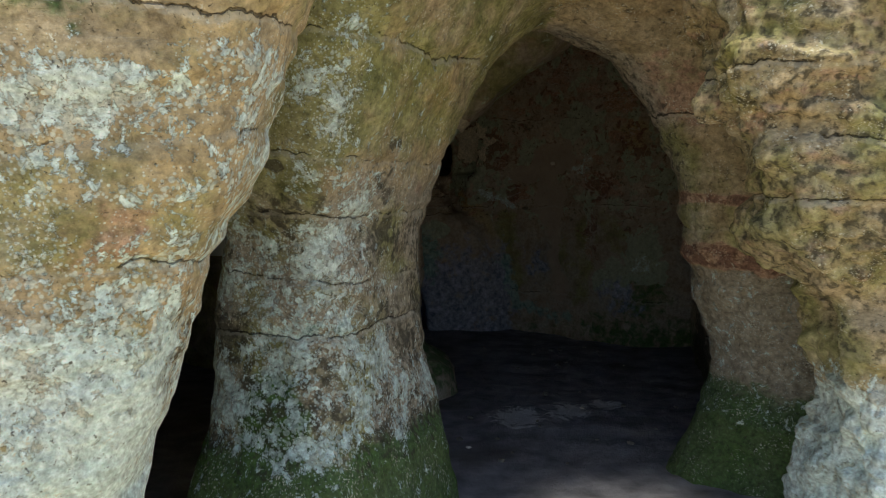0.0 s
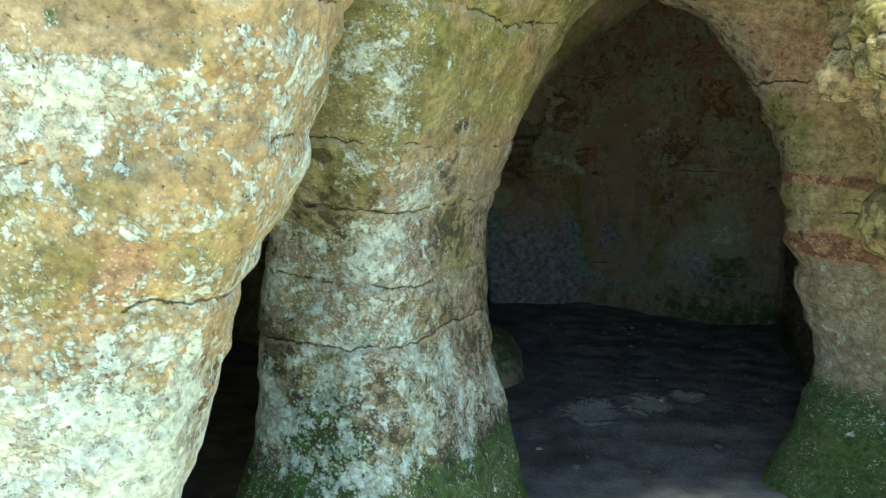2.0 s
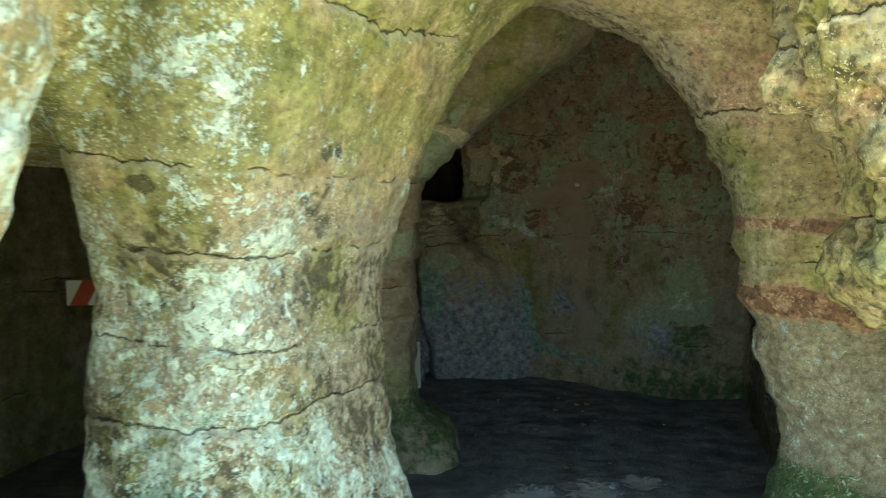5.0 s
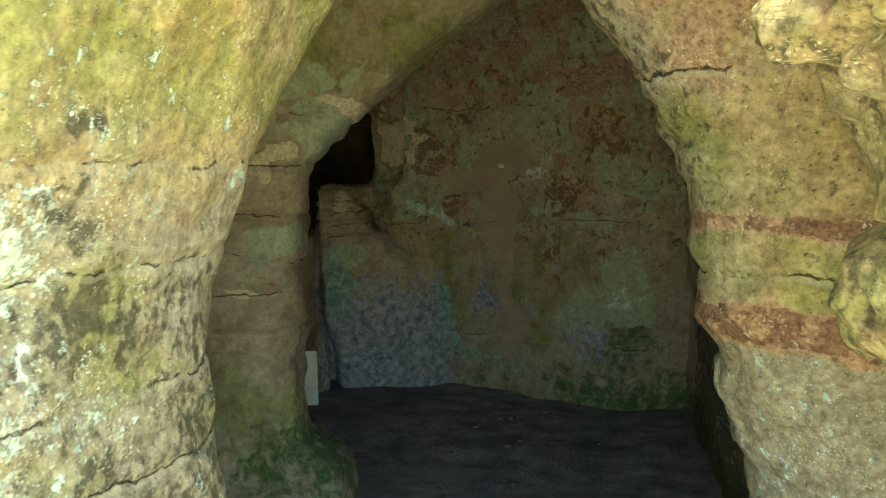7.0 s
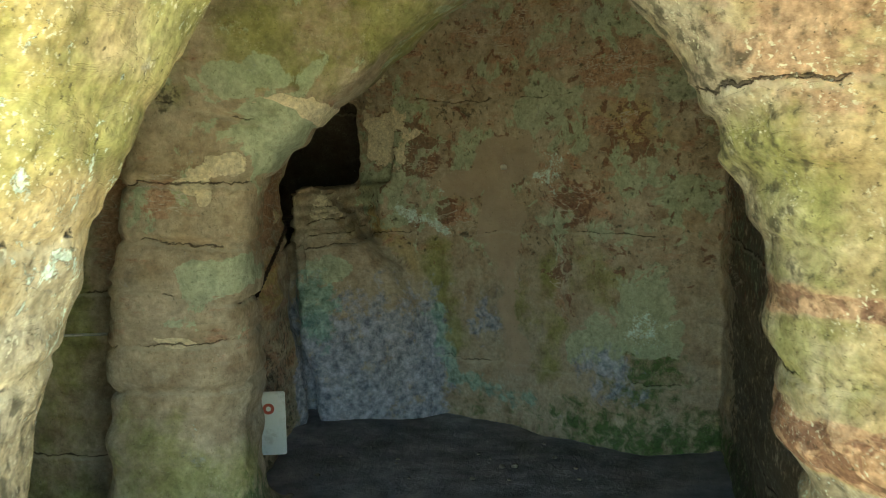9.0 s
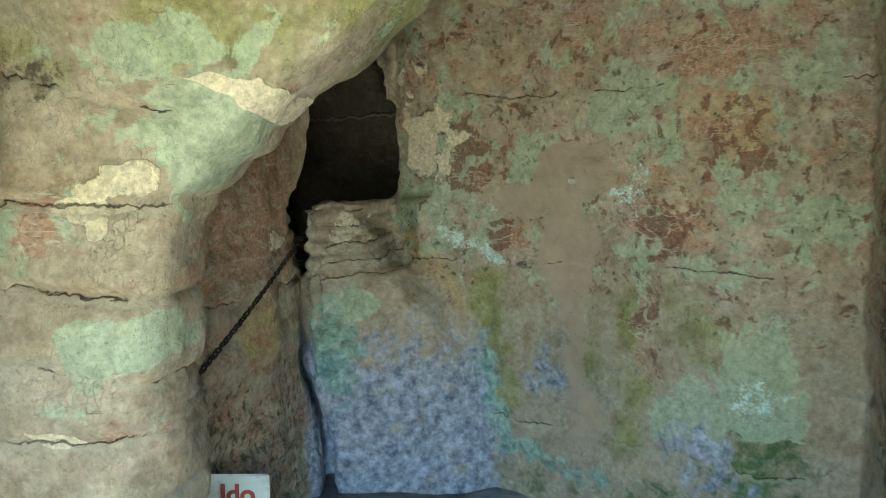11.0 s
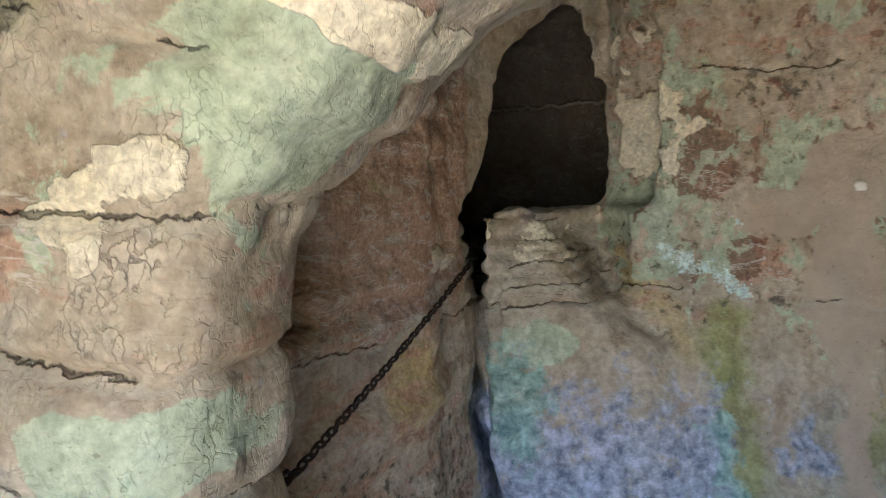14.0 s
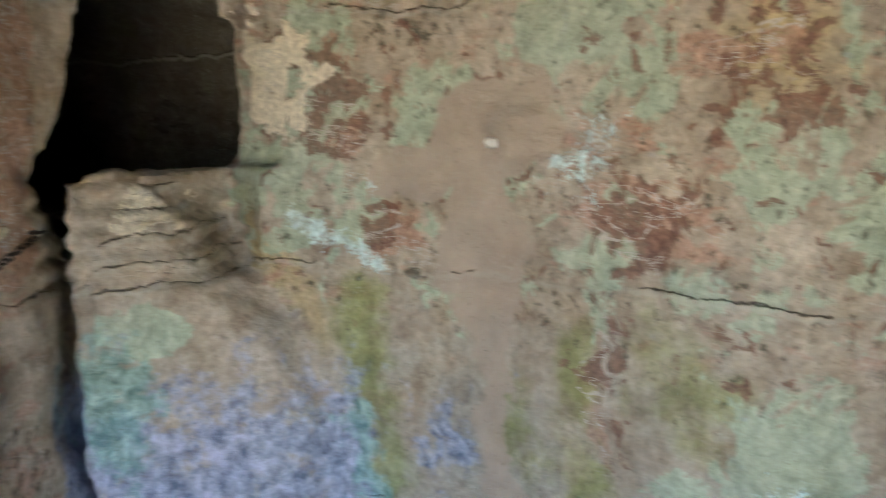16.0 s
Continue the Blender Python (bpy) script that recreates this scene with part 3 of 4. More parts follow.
# buttress
band("lichen", 0.65, -1, 1.24, 0.14, but)
band("lichen", 0.40, 1.2, 1.85, 0.1, but)
spot("lichen", -0.42, 2.2, 1.72, 0.25, 0.6, 0.18, 0.52, but)
spot("red", -0.75, 2.1, 1.38, 0.25, 0.5, 0.16, 0.62, but)
band("ochre", 0.42, 1.3, 4, 0.2, but)
band("algae_and_shade", 0.36, -1, 4, 0.2, but)
band("soot_and_shade", 0.30, -1, 1.3, 0.2, but)
spot("soot_and_shade", -0.95, 2.0, 1.95, 0.4, 0.6, 0.12, 0.55, but)
spot("moss", -0.85, 2.0, 1.93, 0.40, 0.6, 0.14, 0.55, but)
spot("plaster", -0.5, 2.0, 1.9, 0.1, 0.4, 0.12, 0.45, but)
# mouth pillar
band("lichen", 0.49, 0.40, 0.92, 0.1, pil)
band("lichen", 0.28, -1, 0.5, 0.1, pil)
band("lichen", 0.36, 0.8, 1.62, 0.1, pil)
band("lichen", 0.33, 1.5, 4, 0.1, np.maximum(pil, roof_ * ease(5.0, 4.2, vy)))
spot("lichen", -0.4, 3.5, 1.72, 0.12, 0.4, 0.3, 0.44)
band("soot_and_shade", 0.40, 0.3, 1.5, 0.2, pil)
spot("lichen", -0.45, 3.6, 1.2, 0.22, 0.4, 0.2, 0.48, pil)
band("algae_and_shade", 0.78, 1.55, 4, 0.14, pil)
band("algae_and_shade", 0.45, 0.3, 1.6, 0.1, pil)
band("grey", 0.66, 0.3, 1.55, 0.15, pil)
band("moss", 1.0, -1, 0.47, 0.15, pil)
spot("moss", -0.62, 3.5, 0.55, 0.2, 0.35, 0.35, 1.05, pil)
spot("moss", -0.2, 6.3, 0.2, 0.7, 0.6, 0.5, 0.62, inn)
spot("moss", -0.72, 3.4, 1.0, 0.12, 0.3, 0.3, 0.5, pil)
spot("soot_and_shade", -0.58, 3.37, 1.55, 0.06, 0.2, 0.05, 0.9, pil)
spot("soot_and_shade", -0.25, 3.7, 1.5, 0.22, 0.3, 0.16, 0.5, pil)
spot("red", -0.72, 3.4, 1.2, 0.10, 0.3, 0.35, 0.55, pil)
spot("ochre", -0.05, 4.0, 1.75, 0.25, 0.5, 0.4, 0.75, pil)
# jamb and outcrop
band("red", 1.0, 1.05, 1.15, 0.02, jam)
band("red", 0.8, 1.36, 1.41, 0.02, jam)
spot("red", 1.05, 4.4, 1.85, 0.35, 0.5, 0.35, 0.62, jam)
band("soot_and_shade", 0.27, 0.9, 4, 0.1, jam)
band("grey", 0.75, 0.3, 1.08, 0.05, jam)
band("lichen", 0.30, 0.3, 1.08, 0.05, jam)
band("algae_and_shade", 0.46, 1.15, 1.75, 0.1, jam)
band("moss", 1.0, -1, 0.48, 0.2, jam)
band("grey", 0.42, 1.0, 4, 0.1, out_)
band("soot_and_shade", 0.42, 0.8, 4, 0.1, out_)
band("ochre", 0.48, 1.0, 4, 0.1, np.maximum(out_, jam * 0.75 * ease(4.75, 4.35, vy)))
# inner side of the jamb: grey rock, with shade painted over it
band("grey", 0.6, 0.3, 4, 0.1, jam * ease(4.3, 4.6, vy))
band("soot_and_shade", 0.42, 1.3, 4, 0.1, jam * ease(4.3, 4.6, vy))
# right wall past the jamb: unlit darkness put into its colour
band("soot_and_shade", 0.52, -1, 4, 0.1, back * ease(1.5, 1.65, vx) * ease(7.75, 7.3, vy))
band("soot_and_shade", 0.66, -1, 4, 0.1, back * ease(1.55, 1.68, vx) * ease(7.6, 7.2, vy))
band("lichen", 0.74, -1, 0.75, 0.2, out_)
band("algae_and_shade", 0.44, -1, 4, 0.2, out_)
band("red", 0.38, 1.0, 4, 0.1, out_)
for lo_, hi_ in ((1.045, 1.155), (1.35, 1.41)):
    strip = jam * ease(lo_ - 0.015, lo_ + 0.015, vz + 0.6 * warp_z) * (1 - ease(hi_ - 0.015, hi_ + 0.015, vz + 0.6 * warp_z))
    amount["red"] = np.maximum(amount["red"], 1.1 * strip)
    amount["scar"] = np.maximum(amount["scar"], 0.58 * strip)
    for key in ("algae_and_shade", "grey", "ochre", "lichen", "moss"):
        amount[key] *= 1 - strip
# pale growths kept off the right wall, to hold its painted shade
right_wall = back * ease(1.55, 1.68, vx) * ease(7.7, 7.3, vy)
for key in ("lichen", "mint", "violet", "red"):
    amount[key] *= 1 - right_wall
# vault
band("algae_and_shade", 0.5, 1.4, 4, 0.1, roof_ * ease(5.2, 4.2, vy))
band("algae_and_shade", 0.35, 1.4, 4, 0.1, roof_ * ease(4.8, 5.6, vy))
band("ochre", 0.42, 1.4, 4, 0.1, roof_)
band("ochre", 0.62, 1.4, 4, 0.1, roof_ * ease(5.2, 4.6, vy))
spot("red", 0.9, 7.5, 2.5, 1.0, 1.6, 0.5, 0.6)
band("algae_and_shade", 0.50, 1.85, 4, 0.1, np.maximum(inn, roof_ * ease(4.8, 5.6, vy)))
# inner pillar
band("mint", 0.30, 1.02, 4, 0.05, inn)
band("red", 0.30, 0.9, 4, 0.1, inn)
spot("mint", 0.02, 6.2, 1.71, 0.24, 0.5, 0.20, 0.95, np.maximum(inn, roof_))
spot("mint", -0.12, 6.2, 1.92, 0.40, 0.5, 0.10, 0.72, np.maximum(inn, roof_))
spot("mint", -0.22, 6.2, 1.25, 0.24, 0.4, 0.12, 0.95, inn)
spot("algae_and_shade", -0.4, 6.2, 0.5, 0.5, 0.5, 0.6, 0.55, inn)
spot("plaster", -0.30, 6.15, 1.56, 0.13, 0.3, 0.06, 1.0, inn)
spot("plaster", -0.18, 6.15, 1.625, 0.09, 0.3, 0.05, 1.0, inn)
spot("plaster", -0.27, 6.15, 1.51, 0.055, 0.3, 0.05, 1.0, inn)
spot("plaster", -0.24, 6.15, 1.59, 0.13, 0.3, 0.055, 1.0, inn)
spot("plaster", 0.11, 6.25, 1.80, 0.11, 0.35, 0.06, 1.0)
spot("plaster", -0.02, 6.2, 1.815, 0.12, 0.3, 0.035, 1.0, inn)
spot("plaster", -0.40, 6.15, 1.045, 0.17, 0.3, 0.028, 1.0, inn)
spot("red", -0.40, 6.2, 1.53, 0.14, 0.3, 0.12, 0.72, inn)
spot("soot_and_shade", -0.5, 6.15, 1.86, 0.3, 0.3, 0.14, 0.42, inn)
amount["flaky"] = inn * ease(1.02, 1.10, vz) * np.clip(0.35 + 0.65 * ease(1.62, 1.52, vz) * ease(-0.36, -0.2, vx), 0, 1)
# recess behind the window hole, its darkness painted on the rock
band("soot_and_shade", 1.3, 1.0, 4, 0.1, back * ease(9.15, 9.4, vy))
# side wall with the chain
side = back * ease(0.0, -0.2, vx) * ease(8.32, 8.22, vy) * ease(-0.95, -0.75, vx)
# left chamber walls: dark green stands in for the gloom there
band("algae_and_shade", 0.55, -1, 4, 0.1, back * ease(-0.75, -0.95, vx))
band("red", 0.66, 1.1, 4, 0.2, side)
band("red", 0.45, -1, 1.2, 0.2, side)
spot("ochre", -0.33, 7.66, 0.97, 0.3, 0.22, 0.2, 0.9, side)
spot("ochre", -0.45, 7.4, 1.62, 0.3, 0.3, 0.14, 0.7, side)
spot("soot_and_shade", -0.45, 7.35, 1.82, 0.3, 0.3, 0.14, 0.62, side)
# side wall darker towards the floor
band("soot_and_shade", 0.42, -1, 0.9, 0.25, side)
streak("plaster", (-0.36, 7.45, 1.35), (-0.30, 8.15, 1.33), 0.035, 0.50, side)
# back wall: pale green skin broken by red-brown scars, a smooth buff patch, olive runs
wide = back * ease(-0.1, 0.1, vx)
band("mint", 0.40, 1.0, 4, 0.2, wide)
band("red", 0.34, 0.9, 4, 0.2, wide)
band("soot_and_shade", 0.30, 0.9, 4, 0.2, wide)
band("grey", 0.42, 0.2, 1.2, 0.2, wide)
spot("mint", 0.35, 8.7, 1.75, 0.40, 0.5, 0.46, 0.70, wide)
spot("mint", 1.11, 8.16, 1.86, 0.22, 0.5, 0.16, 0.80, wide)
spot("mint", 0.22, 8.8, 1.45, 0.16, 0.5, 0.22, 0.62, wide)
spot("soot_and_shade", 0.70, 8.5, 1.90, 0.40, 0.5, 0.16, 0.40, wide)
band("scar", 0.30, 0.9, 4, 0.2, wide)
spot("scar", 0.45, 8.6, 1.68, 0.34, 0.5, 0.40, 0.56, wide)
spot("scar", 0.60, 8.53, 1.33, 0.20, 0.5, 0.13, 0.62, wide)
spot("scar", 1.28, 8.0, 1.36, 0.24, 0.5, 0.34, 0.60, wide)
spot("scar", 0.25, 8.8, 1.85, 0.2, 0.5, 0.3, 0.52, wide)
spot("scar", 1.25, 8.05, 0.95, 0.14, 0.5, 0.3, 0.52, wide)
spot("scar", 1.55, 7.75, 1.7, 0.3, 0.5, 0.4, 0.46, wide)
spot("moss", 1.62, 7.7, 0.45, 0.45, 0.6, 0.45, 0.52, wide)
spot("algae_and_shade", 1.38, 7.9, 1.0, 0.3, 0.5, 0.4, 0.46, wide)
spot("red", 0.46, 8.61, 1.62, 0.17, 0.5, 0.15, 0.85, wide)
spot("red", 0.62, 8.53, 1.32, 0.18, 0.5, 0.11, 0.85, wide)
spot("red", 0.20, 8.8, 1.80, 0.10, 0.5, 0.18, 0.66, wide)
spot("red", 1.28, 8.0, 1.36, 0.19, 0.5, 0.24, 0.80, wide)
spot("red", 1.50, 7.79, 2.10, 0.30, 0.5, 0.25, 0.85, wide)
spot("red", 1.22, 8.1, 0.92, 0.07, 0.5, 0.30, 0.70, wide)
spot("ochre", 1.55, 7.75, 1.80, 0.34, 0.5, 0.3, 0.52, wide)
spot("mint", 1.55, 7.75, 1.45, 0.14, 0.5, 0.10, 0.85, wide)
spot("mint", 1.60, 7.70, 0.80, 0.32, 0.6, 0.42, 0.80, wide)
spot("mint", 1.40, 7.90, 0.62, 0.22, 0.6, 0.30, 0.68, wide)
spot("lichen", 1.62, 7.7, 0.72, 0.22, 0.5, 0.2, 0.40, wide)
spot("lichen", 1.20, 8.1, 1.55, 0.14, 0.5, 0.26, 0.38, wide)
spot("smooth", 0.93, 8.35, 1.59, 0.30, 0.5, 0.24, 1.1, wide)
spot("smooth", 0.72, 8.48, 1.46, 0.24, 0.5, 0.11, 1.0, wide)
spot("smooth", 0.92, 8.35, 1.25, 0.18, 0.5, 0.34, 1.05, wide)
streak("smooth", (0.93, 8.33, 1.1), (0.99, 8.25, 0.45), 0.12, 0.72, wide)
streak("lichen", (0.16, 8.95, 1.58), (0.60, 8.55, 1.43), 0.040, 0.50, wide)
streak("lichen", (0.33, 8.67, 1.32), (0.63, 8.53, 1.19), 0.055, 0.52, wide)
streak("soot_and_shade", (0.65, 8.51, 1.152), (0.80, 8.42, 1.18), 0.018, 1.0, wide)
streak("algae_and_shade", (0.56, 8.56, 1.05), (0.64, 8.50, 0.52), 0.12, 0.78, wide)
streak("algae_and_shade", (1.16, 8.11, 1.02), (1.16, 8.11, 0.45), 0.13, 0.68, wide)
streak("ochre", (0.10, 8.85, 1.33), (0.43, 8.60, 0.95), 0.12, 0.70, wide)
spot("violet", 0.84, 8.38, 0.66, 0.20, 0.5, 0.20, 0.62, wide)
spot("violet", 1.45, 7.85, 0.45, 0.30, 0.6, 0.25, 0.50, wide)
streak("teal", (0.53, 8.58, 0.66), (0.64, 8.52, 0.30), 0.09, 0.75, np.maximum(wide, foot))
streak("teal", (0.64, 8.52, 0.30), (1.05, 8.2, 0.22), 0.10, 0.62, wide)
band("moss", 0.60, -1, 0.30, 0.16, back * ease(1.0, 1.3, vx))
band("moss", 0.35, -1, 0.30, 0.16, back)
spot("grey", 0.95, 8.3, 0.70, 0.38, 0.5, 0.40, 0.75, wide)
spot("algae_and_shade", 1.08, 8.15, 0.75, 0.32, 0.5, 0.45, 0.60, wide)
spot("plaster", 0.24, 8.8, 1.80, 0.30, 0.6, 0.36, 0.60, wide)
# buttress below the hole
spot("plaster", -0.08, 8.5, 1.36, 0.26, 0.6, 0.16, 0.52, foot)
lower = np.maximum(foot, back * ease(8.24, 8.32, vy) * ease(0.72, 0.52, vx))
band("violet", 0.80, -1, 0.80, 0.30, lower)
spot("teal", -0.17, 8.4, 0.76, 0.28, 0.5, 0.40, 0.70, lower)
spot("mint", -0.10, 8.4, 1.0, 0.30, 0.5, 0.14, 0.66, foot)
band("grey", 0.36, 0.95, 1.5, 0.15, foot)
spot("ochre", 0.12, 8.8, 1.38, 0.16, 0.6, 0.14, 0.60, foot)


# growths gather in clumps a hand or two wide
clump = fbm(verts * np.array([1, 1, 1.3]), 5.0, 4, 67.0, 0.6)
amount["lichen"] = amount["lichen"] + ease(0.2, 0.4, amount["lichen"]) * (but + pil + out_) * 0.19 * clump
amount["soot_and_shade"] = amount["soot_and_shade"] - ease(0.2, 0.3, amount["soot_and_shade"]) * (pil + but) * 0.20 * clump
patchy = fbm(verts * np.array([1, 1, 1.4]), 4.0, 4, 83.0, 0.6)
amount["mint"] = amount["mint"] + ease(0.2, 0.4, amount["mint"]) * wide * 0.20 * patchy
amount["red"] = amount["red"] - ease(0.2, 0.4, amount["red"]) * wide * 0.22 * patchy
bare = pil * ease(-0.30, -0.08, vx)
amount["lichen"] *= 1 - 0.40 * bare * ease(0.5, 0.9, vz)
amount["algae_and_shade"] *= 1 - 0.30 * bare
streak("lichen", (-0.36, 3.30, 1.95), (-0.33, 3.32, 1.62), 0.14, 0.50, pil)
streak("lichen", (-0.45, 3.5, 1.22), (-0.36, 3.5, 1.10), 0.18, 0.54, pil)
spot("red", -0.06, 3.99, 1.46, 0.06, 0.12, 0.09, 0.75, pil)
spot("red", -0.27, 3.5, 1.52, 0.06, 0.15, 0.05, 0.70, pil)
spot("soot_and_shade", -0.15, 3.68, 1.66, 0.05, 0.2, 0.06, 0.62, pil)
spot("soot_and_shade", -0.18, 3.73, 1.47, 0.05, 0.2, 0.07, 0.60, pil)
streak("teal", (-0.50, 3.5, 0.93), (-0.30, 3.6, 0.92), 0.022, 0.75, pil)
streak("teal", (-1.3, 2.2, 1.29), (-0.62, 2.2, 1.30), 0.018, 0.75, but)
amount["plaster"] = amount["plaster"] + (amount["plaster"] > 0.02) * 0.55 * fbm(verts, 8.5, 3, 31.0)
verts = verts + nrm * (0.015 * ease(0.42, 0.58, amount["plaster"]))[:, None]


def mesh_from(name, v, q, floats=(), material=None, smooth=True):
    me = bpy.data.meshes.new(name)
    me.vertices.add(len(v))
    me.vertices.foreach_set("co", np.ascontiguousarray(v, np.float32).ravel())
    me.loops.add(q.size)
    me.loops.foreach_set("vertex_index", np.ascontiguousarray(q, np.int32).ravel())
    me.polygons.add(len(q))
    me.polygons.foreach_set("loop_start", np.arange(0, q.size, 4, dtype=np.int32))
    me.polygons.foreach_set("use_smooth", np.full(len(q), smooth))
    me.update(calc_edges=True)
    for key, values in floats:
        me.attributes.new(key, "FLOAT", "POINT").data.foreach_set("value", np.ascontiguousarray(values, np.float32))
    if material:
        me.materials.append(material)
    return me


LABELS = {
    "rock_buttress": "overhanging tan sandstone buttress crusted with pale lichen", "rock_pillar": "broad weathered sandstone pillar with white lichen and moss",
    "rock_jamb": "sandstone jamb of the cave mouth with red bands", "rock_outcrop": "ragged ochre sandstone outcrop beside the cave mouth",
    "inner_pillar": "cracked carved sandstone pillar with patches of pale plaster", "wall_buttress": "bluish stained rock buttress below the window hole",
    "wall_back": "stained brown and green sandstone cave wall", "ceiling": "rough vaulted sandstone cave ceiling"}
amount["crack"], amount["level"] = crack, level_off
for k, name in enumerate(names):
    q = quads[owner == k]
    if not len(q):
        continue
    used, flat = np.unique(q, return_inverse=True)
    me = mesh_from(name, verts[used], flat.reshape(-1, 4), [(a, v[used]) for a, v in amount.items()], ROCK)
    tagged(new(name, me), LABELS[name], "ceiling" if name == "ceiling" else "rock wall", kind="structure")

# ---- ground: one sheet, finer where one walks ----
far = np.array([8.0, 20.0, 60.0, 200.0, 800.0])
ex = np.concatenate([-far[::-1], np.arange(-3.0, 3.01, 0.03), far])
ey = np.concatenate([-far[::-1], np.arange(-1.0, 10.01, 0.03), far + 10])
px, py = np.meshgrid(ex, ey, indexing="ij")
fp = np.stack([px.ravel(), py.ravel(), 0 * px.ravel()], 1)
near_ = (np.abs(fp[:, 0]) < 4) & (fp[:, 1] > -2) & (fp[:, 1] < 11)
fz = np.where(near_, 0.018 * fbm(fp, 1.1, 3) + 0.010 * fbm(fp, 6, 4, 3.0), 0.0) + 0.03
fz += 0.03 * ease(6.5, 8.3, fp[:, 1]) * near_
ring = np.zeros(len(fp))
for cx, cy, r in ((0.46, 5.56, 0.16), (0.76, 5.68, 0.13), (1.0, 5.78, 0.10)):
    dd = np.hypot(fp[:, 0] - cx, (fp[:, 1] - cy) * 0.75)
    ring = np.maximum(ring, 0.70 * (1 - ease(0.4 * r, 1.9 * r, dd)))
    fz += 0.012 * np.exp(-(((dd - r) / 0.05) ** 2)) * (1 + fbm(fp, 18, 2, 8.0))
fp[:, 2] = fz
nx_, ny_ = px.shape
idx = np.arange(nx_ * ny_).reshape(nx_, ny_)
fq = np.stack([idx[:-1, :-1].ravel(), idx[1:, :-1].ravel(), idx[1:, 1:].ravel(), idx[:-1, 1:].ravel()], 1)
me = mesh_from("ground", fp, fq, [("dust", ring), ("bounce_sand", ease(3.5, 2.7, fp[:, 1]))], EARTH)
tagged(new("ground", me), "dark trodden earth floor, unseen pale ground outside added to bounce light", "ground", kind="structure")


# ---- things ----
def part(name, bm, material, parent=None, label="", smooth=False):
    me = bpy.data.meshes.new(name)
    bm.to_mesh(me)
    bm.free()
    me.materials.append(material)
    for p in me.polygons:
        p.use_smooth = smooth
    ob = new(name, me)
    if parent:
        ob.parent = parent
    if label:
        ob["label"] = label
    return ob


def box(sx, sy, sz, bevel=0.002, at=(0, 0, 0)):
    bm = bmesh.new()
    bmesh.ops.create_cube(bm, size=1, matrix=Matrix.Translation(at) @ Matrix.Diagonal((sx, sy, sz, 1)))
    bmesh.ops.bevel(bm, geom=bm.edges[:], offset=bevel, segments=2, affect="EDGES")
    return bm


def tube(points, radius, sides=8, closed=False):
    """A round bar along points."""
    bm = bmesh.new()
    rings, n = [], len(points)
    pts = [Vector(p) for p in points]
    for i, p in enumerate(pts):
        ahead = pts[(i + 1) % n] if closed or i + 1 < n else p
        behind = pts[i - 1] if closed or i else p
        turn = (ahead - behind).to_track_quat("Z", "Y").to_matrix()
        rings.append([bm.verts.new(p + turn @ Vector((radius * math.cos(a), radius * math.sin(a), 0))) for a in (2 * math.pi * k / sides for k in range(sides))])
    for i in range(n if closed else n - 1):
        a, b = rings[i], rings[(i + 1) % n]
        for k in range(sides):
            bm.faces.new((a[k], a[(k + 1) % sides], b[(k + 1) % sides], b[k]))
    if not closed:
        bm.faces.new(rings[0][::-1])
        bm.faces.new(rings[-1])
    return bm


def chain(start, end, sag, pitch=0.030):
    """A chain of welded oval links hung between two points."""
    root = tagged(new("chain"), "rusty dark iron chain slung across the cave wall", "chain")
    a, b = Vector(start), Vector(end)
    root.location = a
    wire, half = 0.0034, pitch / 2 - 0.003
    loop = []
    for k in range(14):
        t = 2 * math.pi * k / 14
        loop.append((0.0082 * math.cos(t), 0.0, half * 0.45 * (1 if math.sin(t) >= 0 else -1) + 0.0115 * math.sin(t)))
    shared = None
    n = int((b - a).length / pitch)
    for k in range(n):
        f = (k + 0.5) / n
        p = a.lerp(b, f) - Vector((0, 0, sag * 4 * f * (1 - f)))
        g = f + 0.01
        ahead = a.lerp(b, g) - Vector((0, 0, sag * 4 * g * (1 - g)))
        if shared is None:
            link = part("link", tube(loop, wire, 6, True), IRON, root, smooth=True)
            shared = link.data
        else:
            link = new("link", shared)
            link.parent = root
        turn = (ahead - p).to_track_quat("Z", "Y").to_matrix().to_4x4()
        link.matrix_local = Matrix.Translation(p - a) @ turn @ pose(0, 0, 0, random.uniform(-7, 7), random.uniform(-7, 7), 90 * (k % 2) + random.uniform(-14, 14))
    for end_at in (a, b):
        part("staple", tube([(end_at - a) + Vector(o) for o in ((-0.012, 0.03, 0.012), (-0.012, -0.01, 0.012), (0.0, -0.016, 0.012), (0.012, -0.01, 0.012), (0.012, 0.03, 0.012))], 0.005, 6), IRON, root, "bent iron staple", True)
    return root


def sign_board():
    root = tagged(new("sign_board"), "white painted board on a stake with red hand lettering", "sign")
    w, h, top = 0.26, 0.31, 0.50
    part("board", box(w, 0.014, h, 0.005, (0, 0, top - h / 2)), WHITE, root)
    part("stake", box(0.035, 0.03, top - 0.05, 0.003, (-0.02, 0.024, (top - 0.05) / 2 - 0.02)), WOOD, root, "rough wooden stake")
    curve = bpy.data.curves.new("lettering", "FONT")
    curve.body, curve.size, curve.align_x, curve.extrude, curve.offset = "ldo", 0.100, "RIGHT", 0.0008, 0.003
    maker = new("lettering", curve)
    me = bpy.data.meshes.new_from_object(maker.evaluated_get(bpy.context.evaluated_depsgraph_get()))
    bpy.data.objects.remove(maker)
    me.materials.append(REDPAINT)
    text = new("lettering", me)
    text["label"] = "red painted letters"
    text.parent = root
    text.matrix_local = pose(w / 2 - 0.052, -0.0085, top - 0.105, 90, 0, 0)
    return root


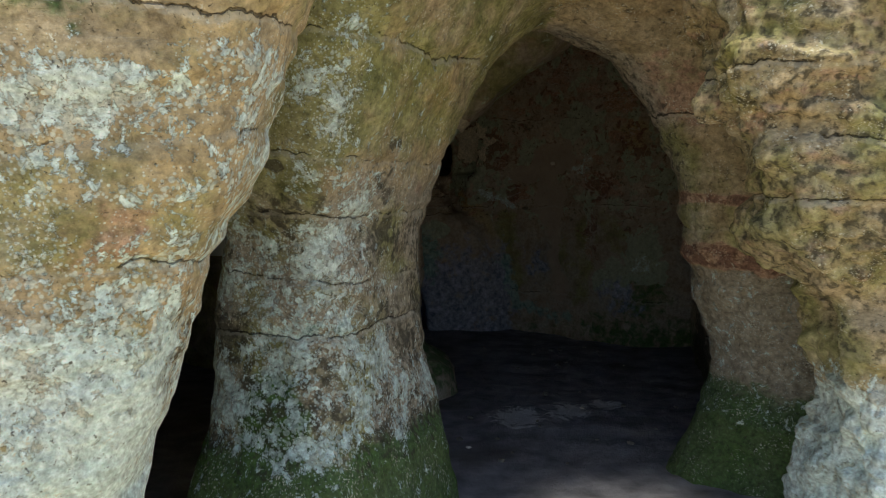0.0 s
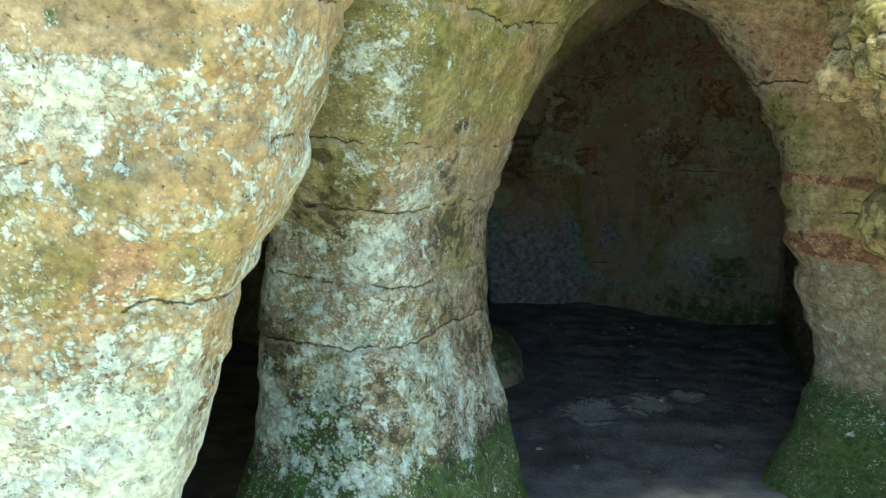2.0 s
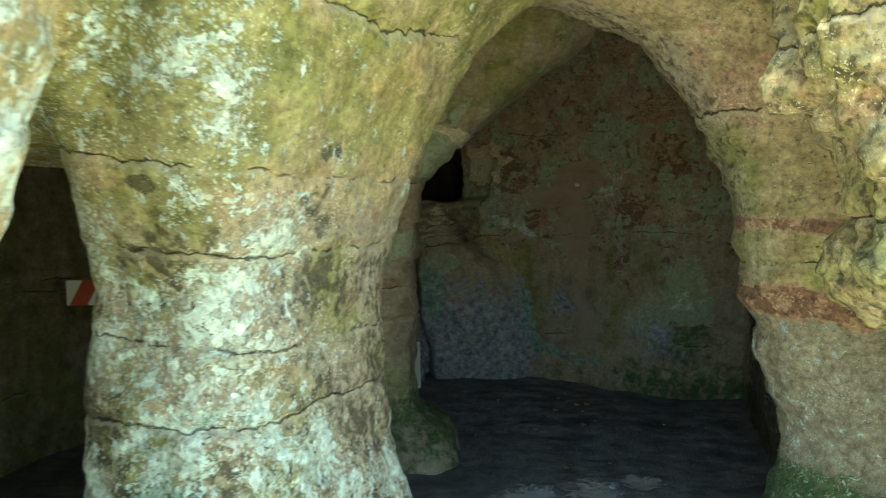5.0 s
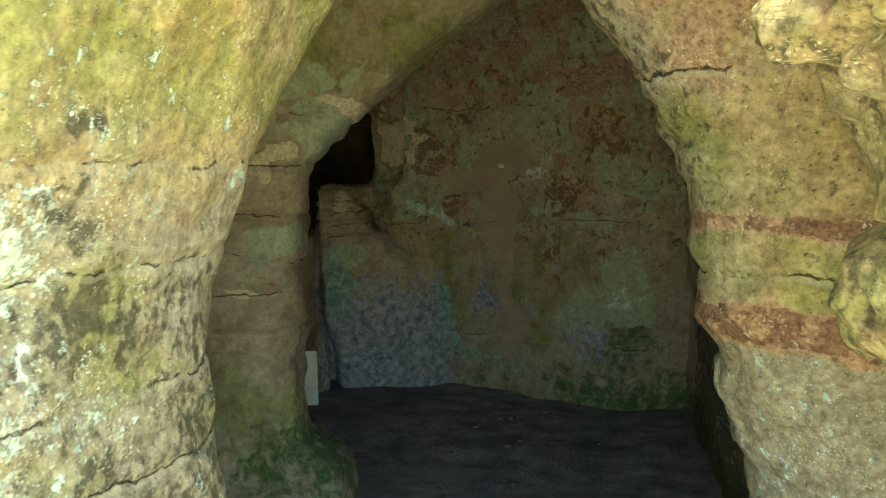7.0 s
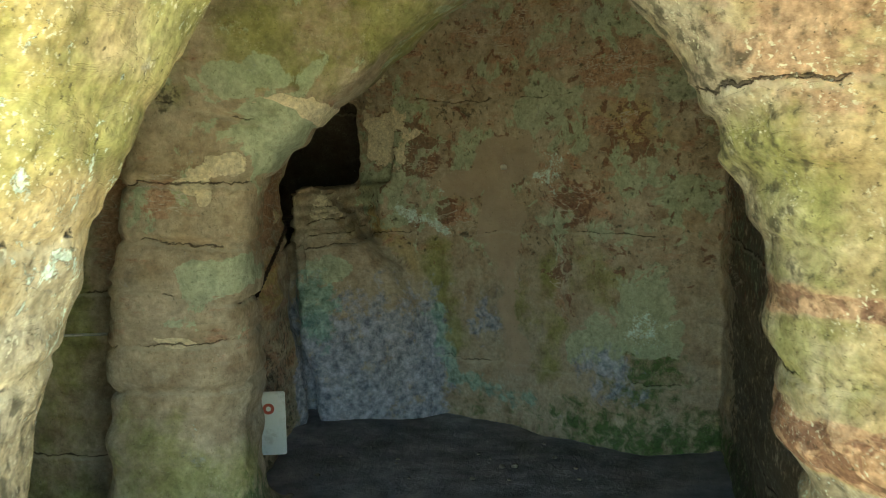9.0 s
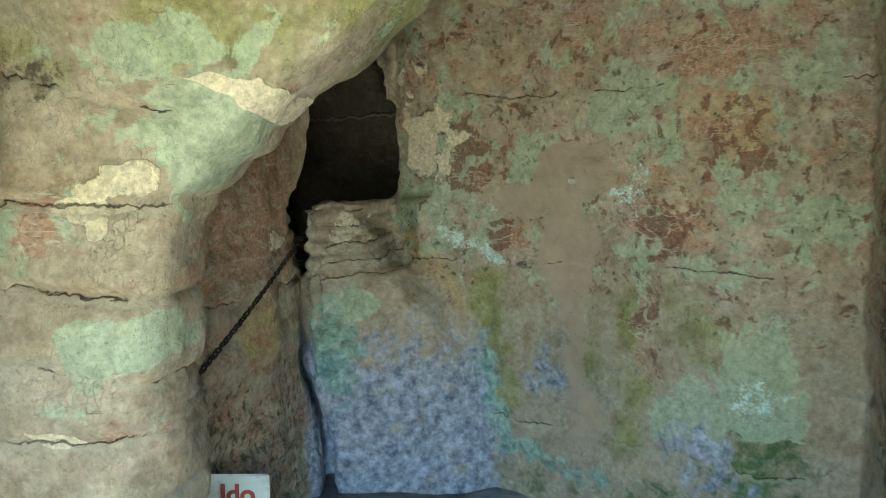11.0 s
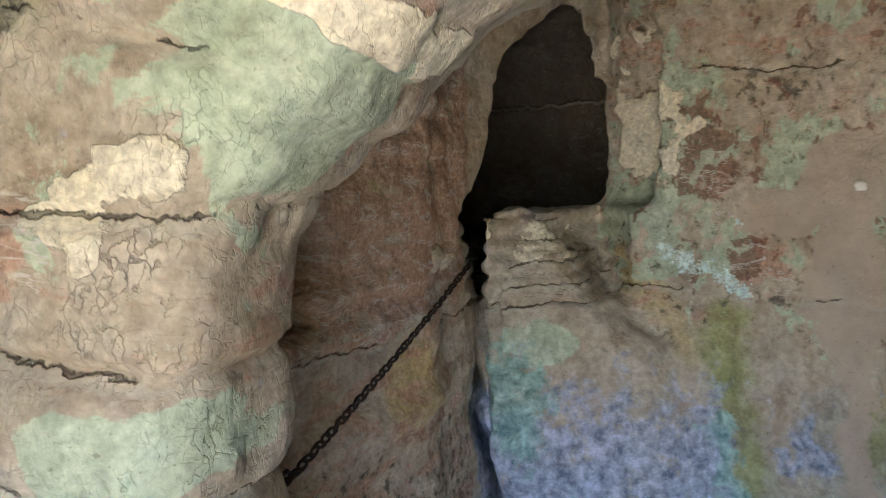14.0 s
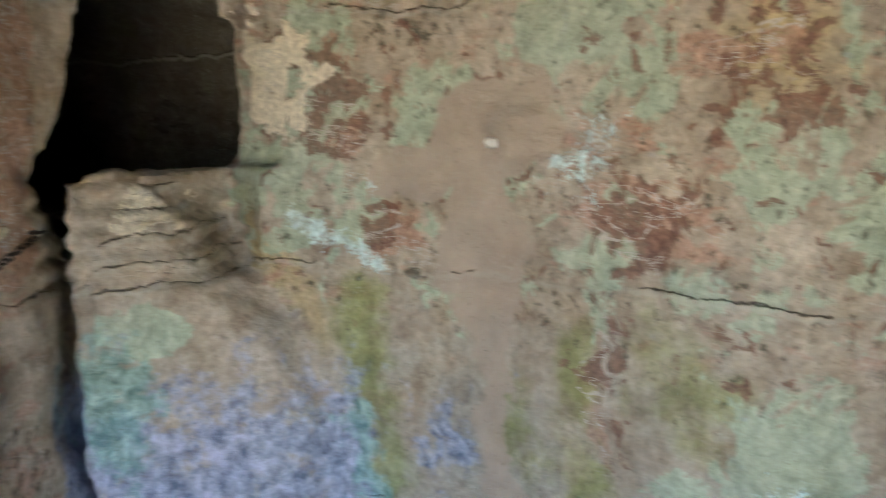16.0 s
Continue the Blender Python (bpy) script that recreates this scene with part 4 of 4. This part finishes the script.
def barrier_board():
    root = tagged(new("barrier_board"), "red and white striped wooden barrier board behind the pillar", "barrier")
    length, h, lean, stripe = 1.05, 0.10, 0.055, 0.14
    part("plank", box(length, 0.022, h, 0.002), WHITE, root)
    x = -length / 2 + 0.012
    while x + stripe + lean < length / 2:
        bm = bmesh.new()
        f = [bm.verts.new((x + dx, -0.0135, dz)) for dx, dz in ((0, -h / 2), (stripe * 0.5, -h / 2), (stripe * 0.5 + lean, h / 2), (lean, h / 2))]
        g = [bm.verts.new((v.co.x, -0.0112, v.co.z)) for v in f]
        bm.faces.new(f)
        for k in range(4):
            bm.faces.new((f[k], g[k], g[(k + 1) % 4], f[(k + 1) % 4]))
        part("stripe", bm, REDPAINT, root, "slanting red stripe")
        x += stripe * 1.05
    for px_ in (0.26, 0.46):
        part("post", box(0.05, 0.04, 1.14, 0.004, (px_, 0.032, -0.47)), WOOD, root, "plain wooden post")
    return root


def stone(size, seed):
    rs = random.Random(seed)
    bm = bmesh.new()
    bmesh.ops.create_icosphere(bm, subdivisions=2, radius=1)
    off = Vector((rs.uniform(0, 50), rs.uniform(0, 50), rs.uniform(0, 50)))
    for v in bm.verts:
        v.co *= 1 + 0.35 * noise.noise(v.co * 1.1 + off) + 0.12 * noise.noise(v.co * 3 + off)
        v.co = Vector((v.co.x * size, v.co.y * size * 0.8, v.co.z * size * 0.5))
    return bm


def ground_at(x, y):
    k = np.argmin((fp[:, 0] - x) ** 2 + (fp[:, 1] - y) ** 2)
    return float(fp[k, 2])


chain((-0.265, 8.12, 1.305), (-0.205, 6.62, 1.055), 0.012)
ob = sign_board()
ob.matrix_world = pose(-0.325, 7.3, ground_at(-0.325, 7.3), 0, 0, 4)
ob = barrier_board()
ob.matrix_world = pose(-0.88, 4.82, 1.14, 0, 0, 4)
wire = part("wire", tube([(-0.60, 6.42, 1.0), (-1.0, 6.45, 0.99), (-1.5, 6.4, 0.985), (-2.1, 6.3, 1.0), (-2.45, 6.2, 1.01)], 0.006, 6), STEEL, None, "", True)
tagged(wire, "thin grey wire strung off the carved pillar", "wire")
chip = part("plaster_chip", stone(0.022, 5), CHALK)
chip.matrix_world = pose(0.944, 8.308, 1.562, 90, 0, 0)
tagged(chip, "small white plaster chip stuck on the cave wall", "chip")
rs = random.Random(4)
for k in range(70):
    x, y = rs.uniform(-0.3, 1.6), rs.uniform(4.6, 8.2)
    size = rs.choice((0.008, 0.010, 0.012, 0.016, 0.022))
    if x > 1.25 and y < 5.4 or x < 0.15 and y > 5.7 and y < 7:
        continue
    pebble = part("pebble", stone(size, k), CHALK if k % 23 == 0 else STONE)
    pebble.matrix_world = pose(x, y, ground_at(x, y) + size * 0.25, 0, 0, rs.uniform(0, 360))
    tagged(pebble, "small pale stone lying on the earth floor" if k % 23 == 0 else "small grey stone lying on the earth floor", "stone", "stones on the cave floor")
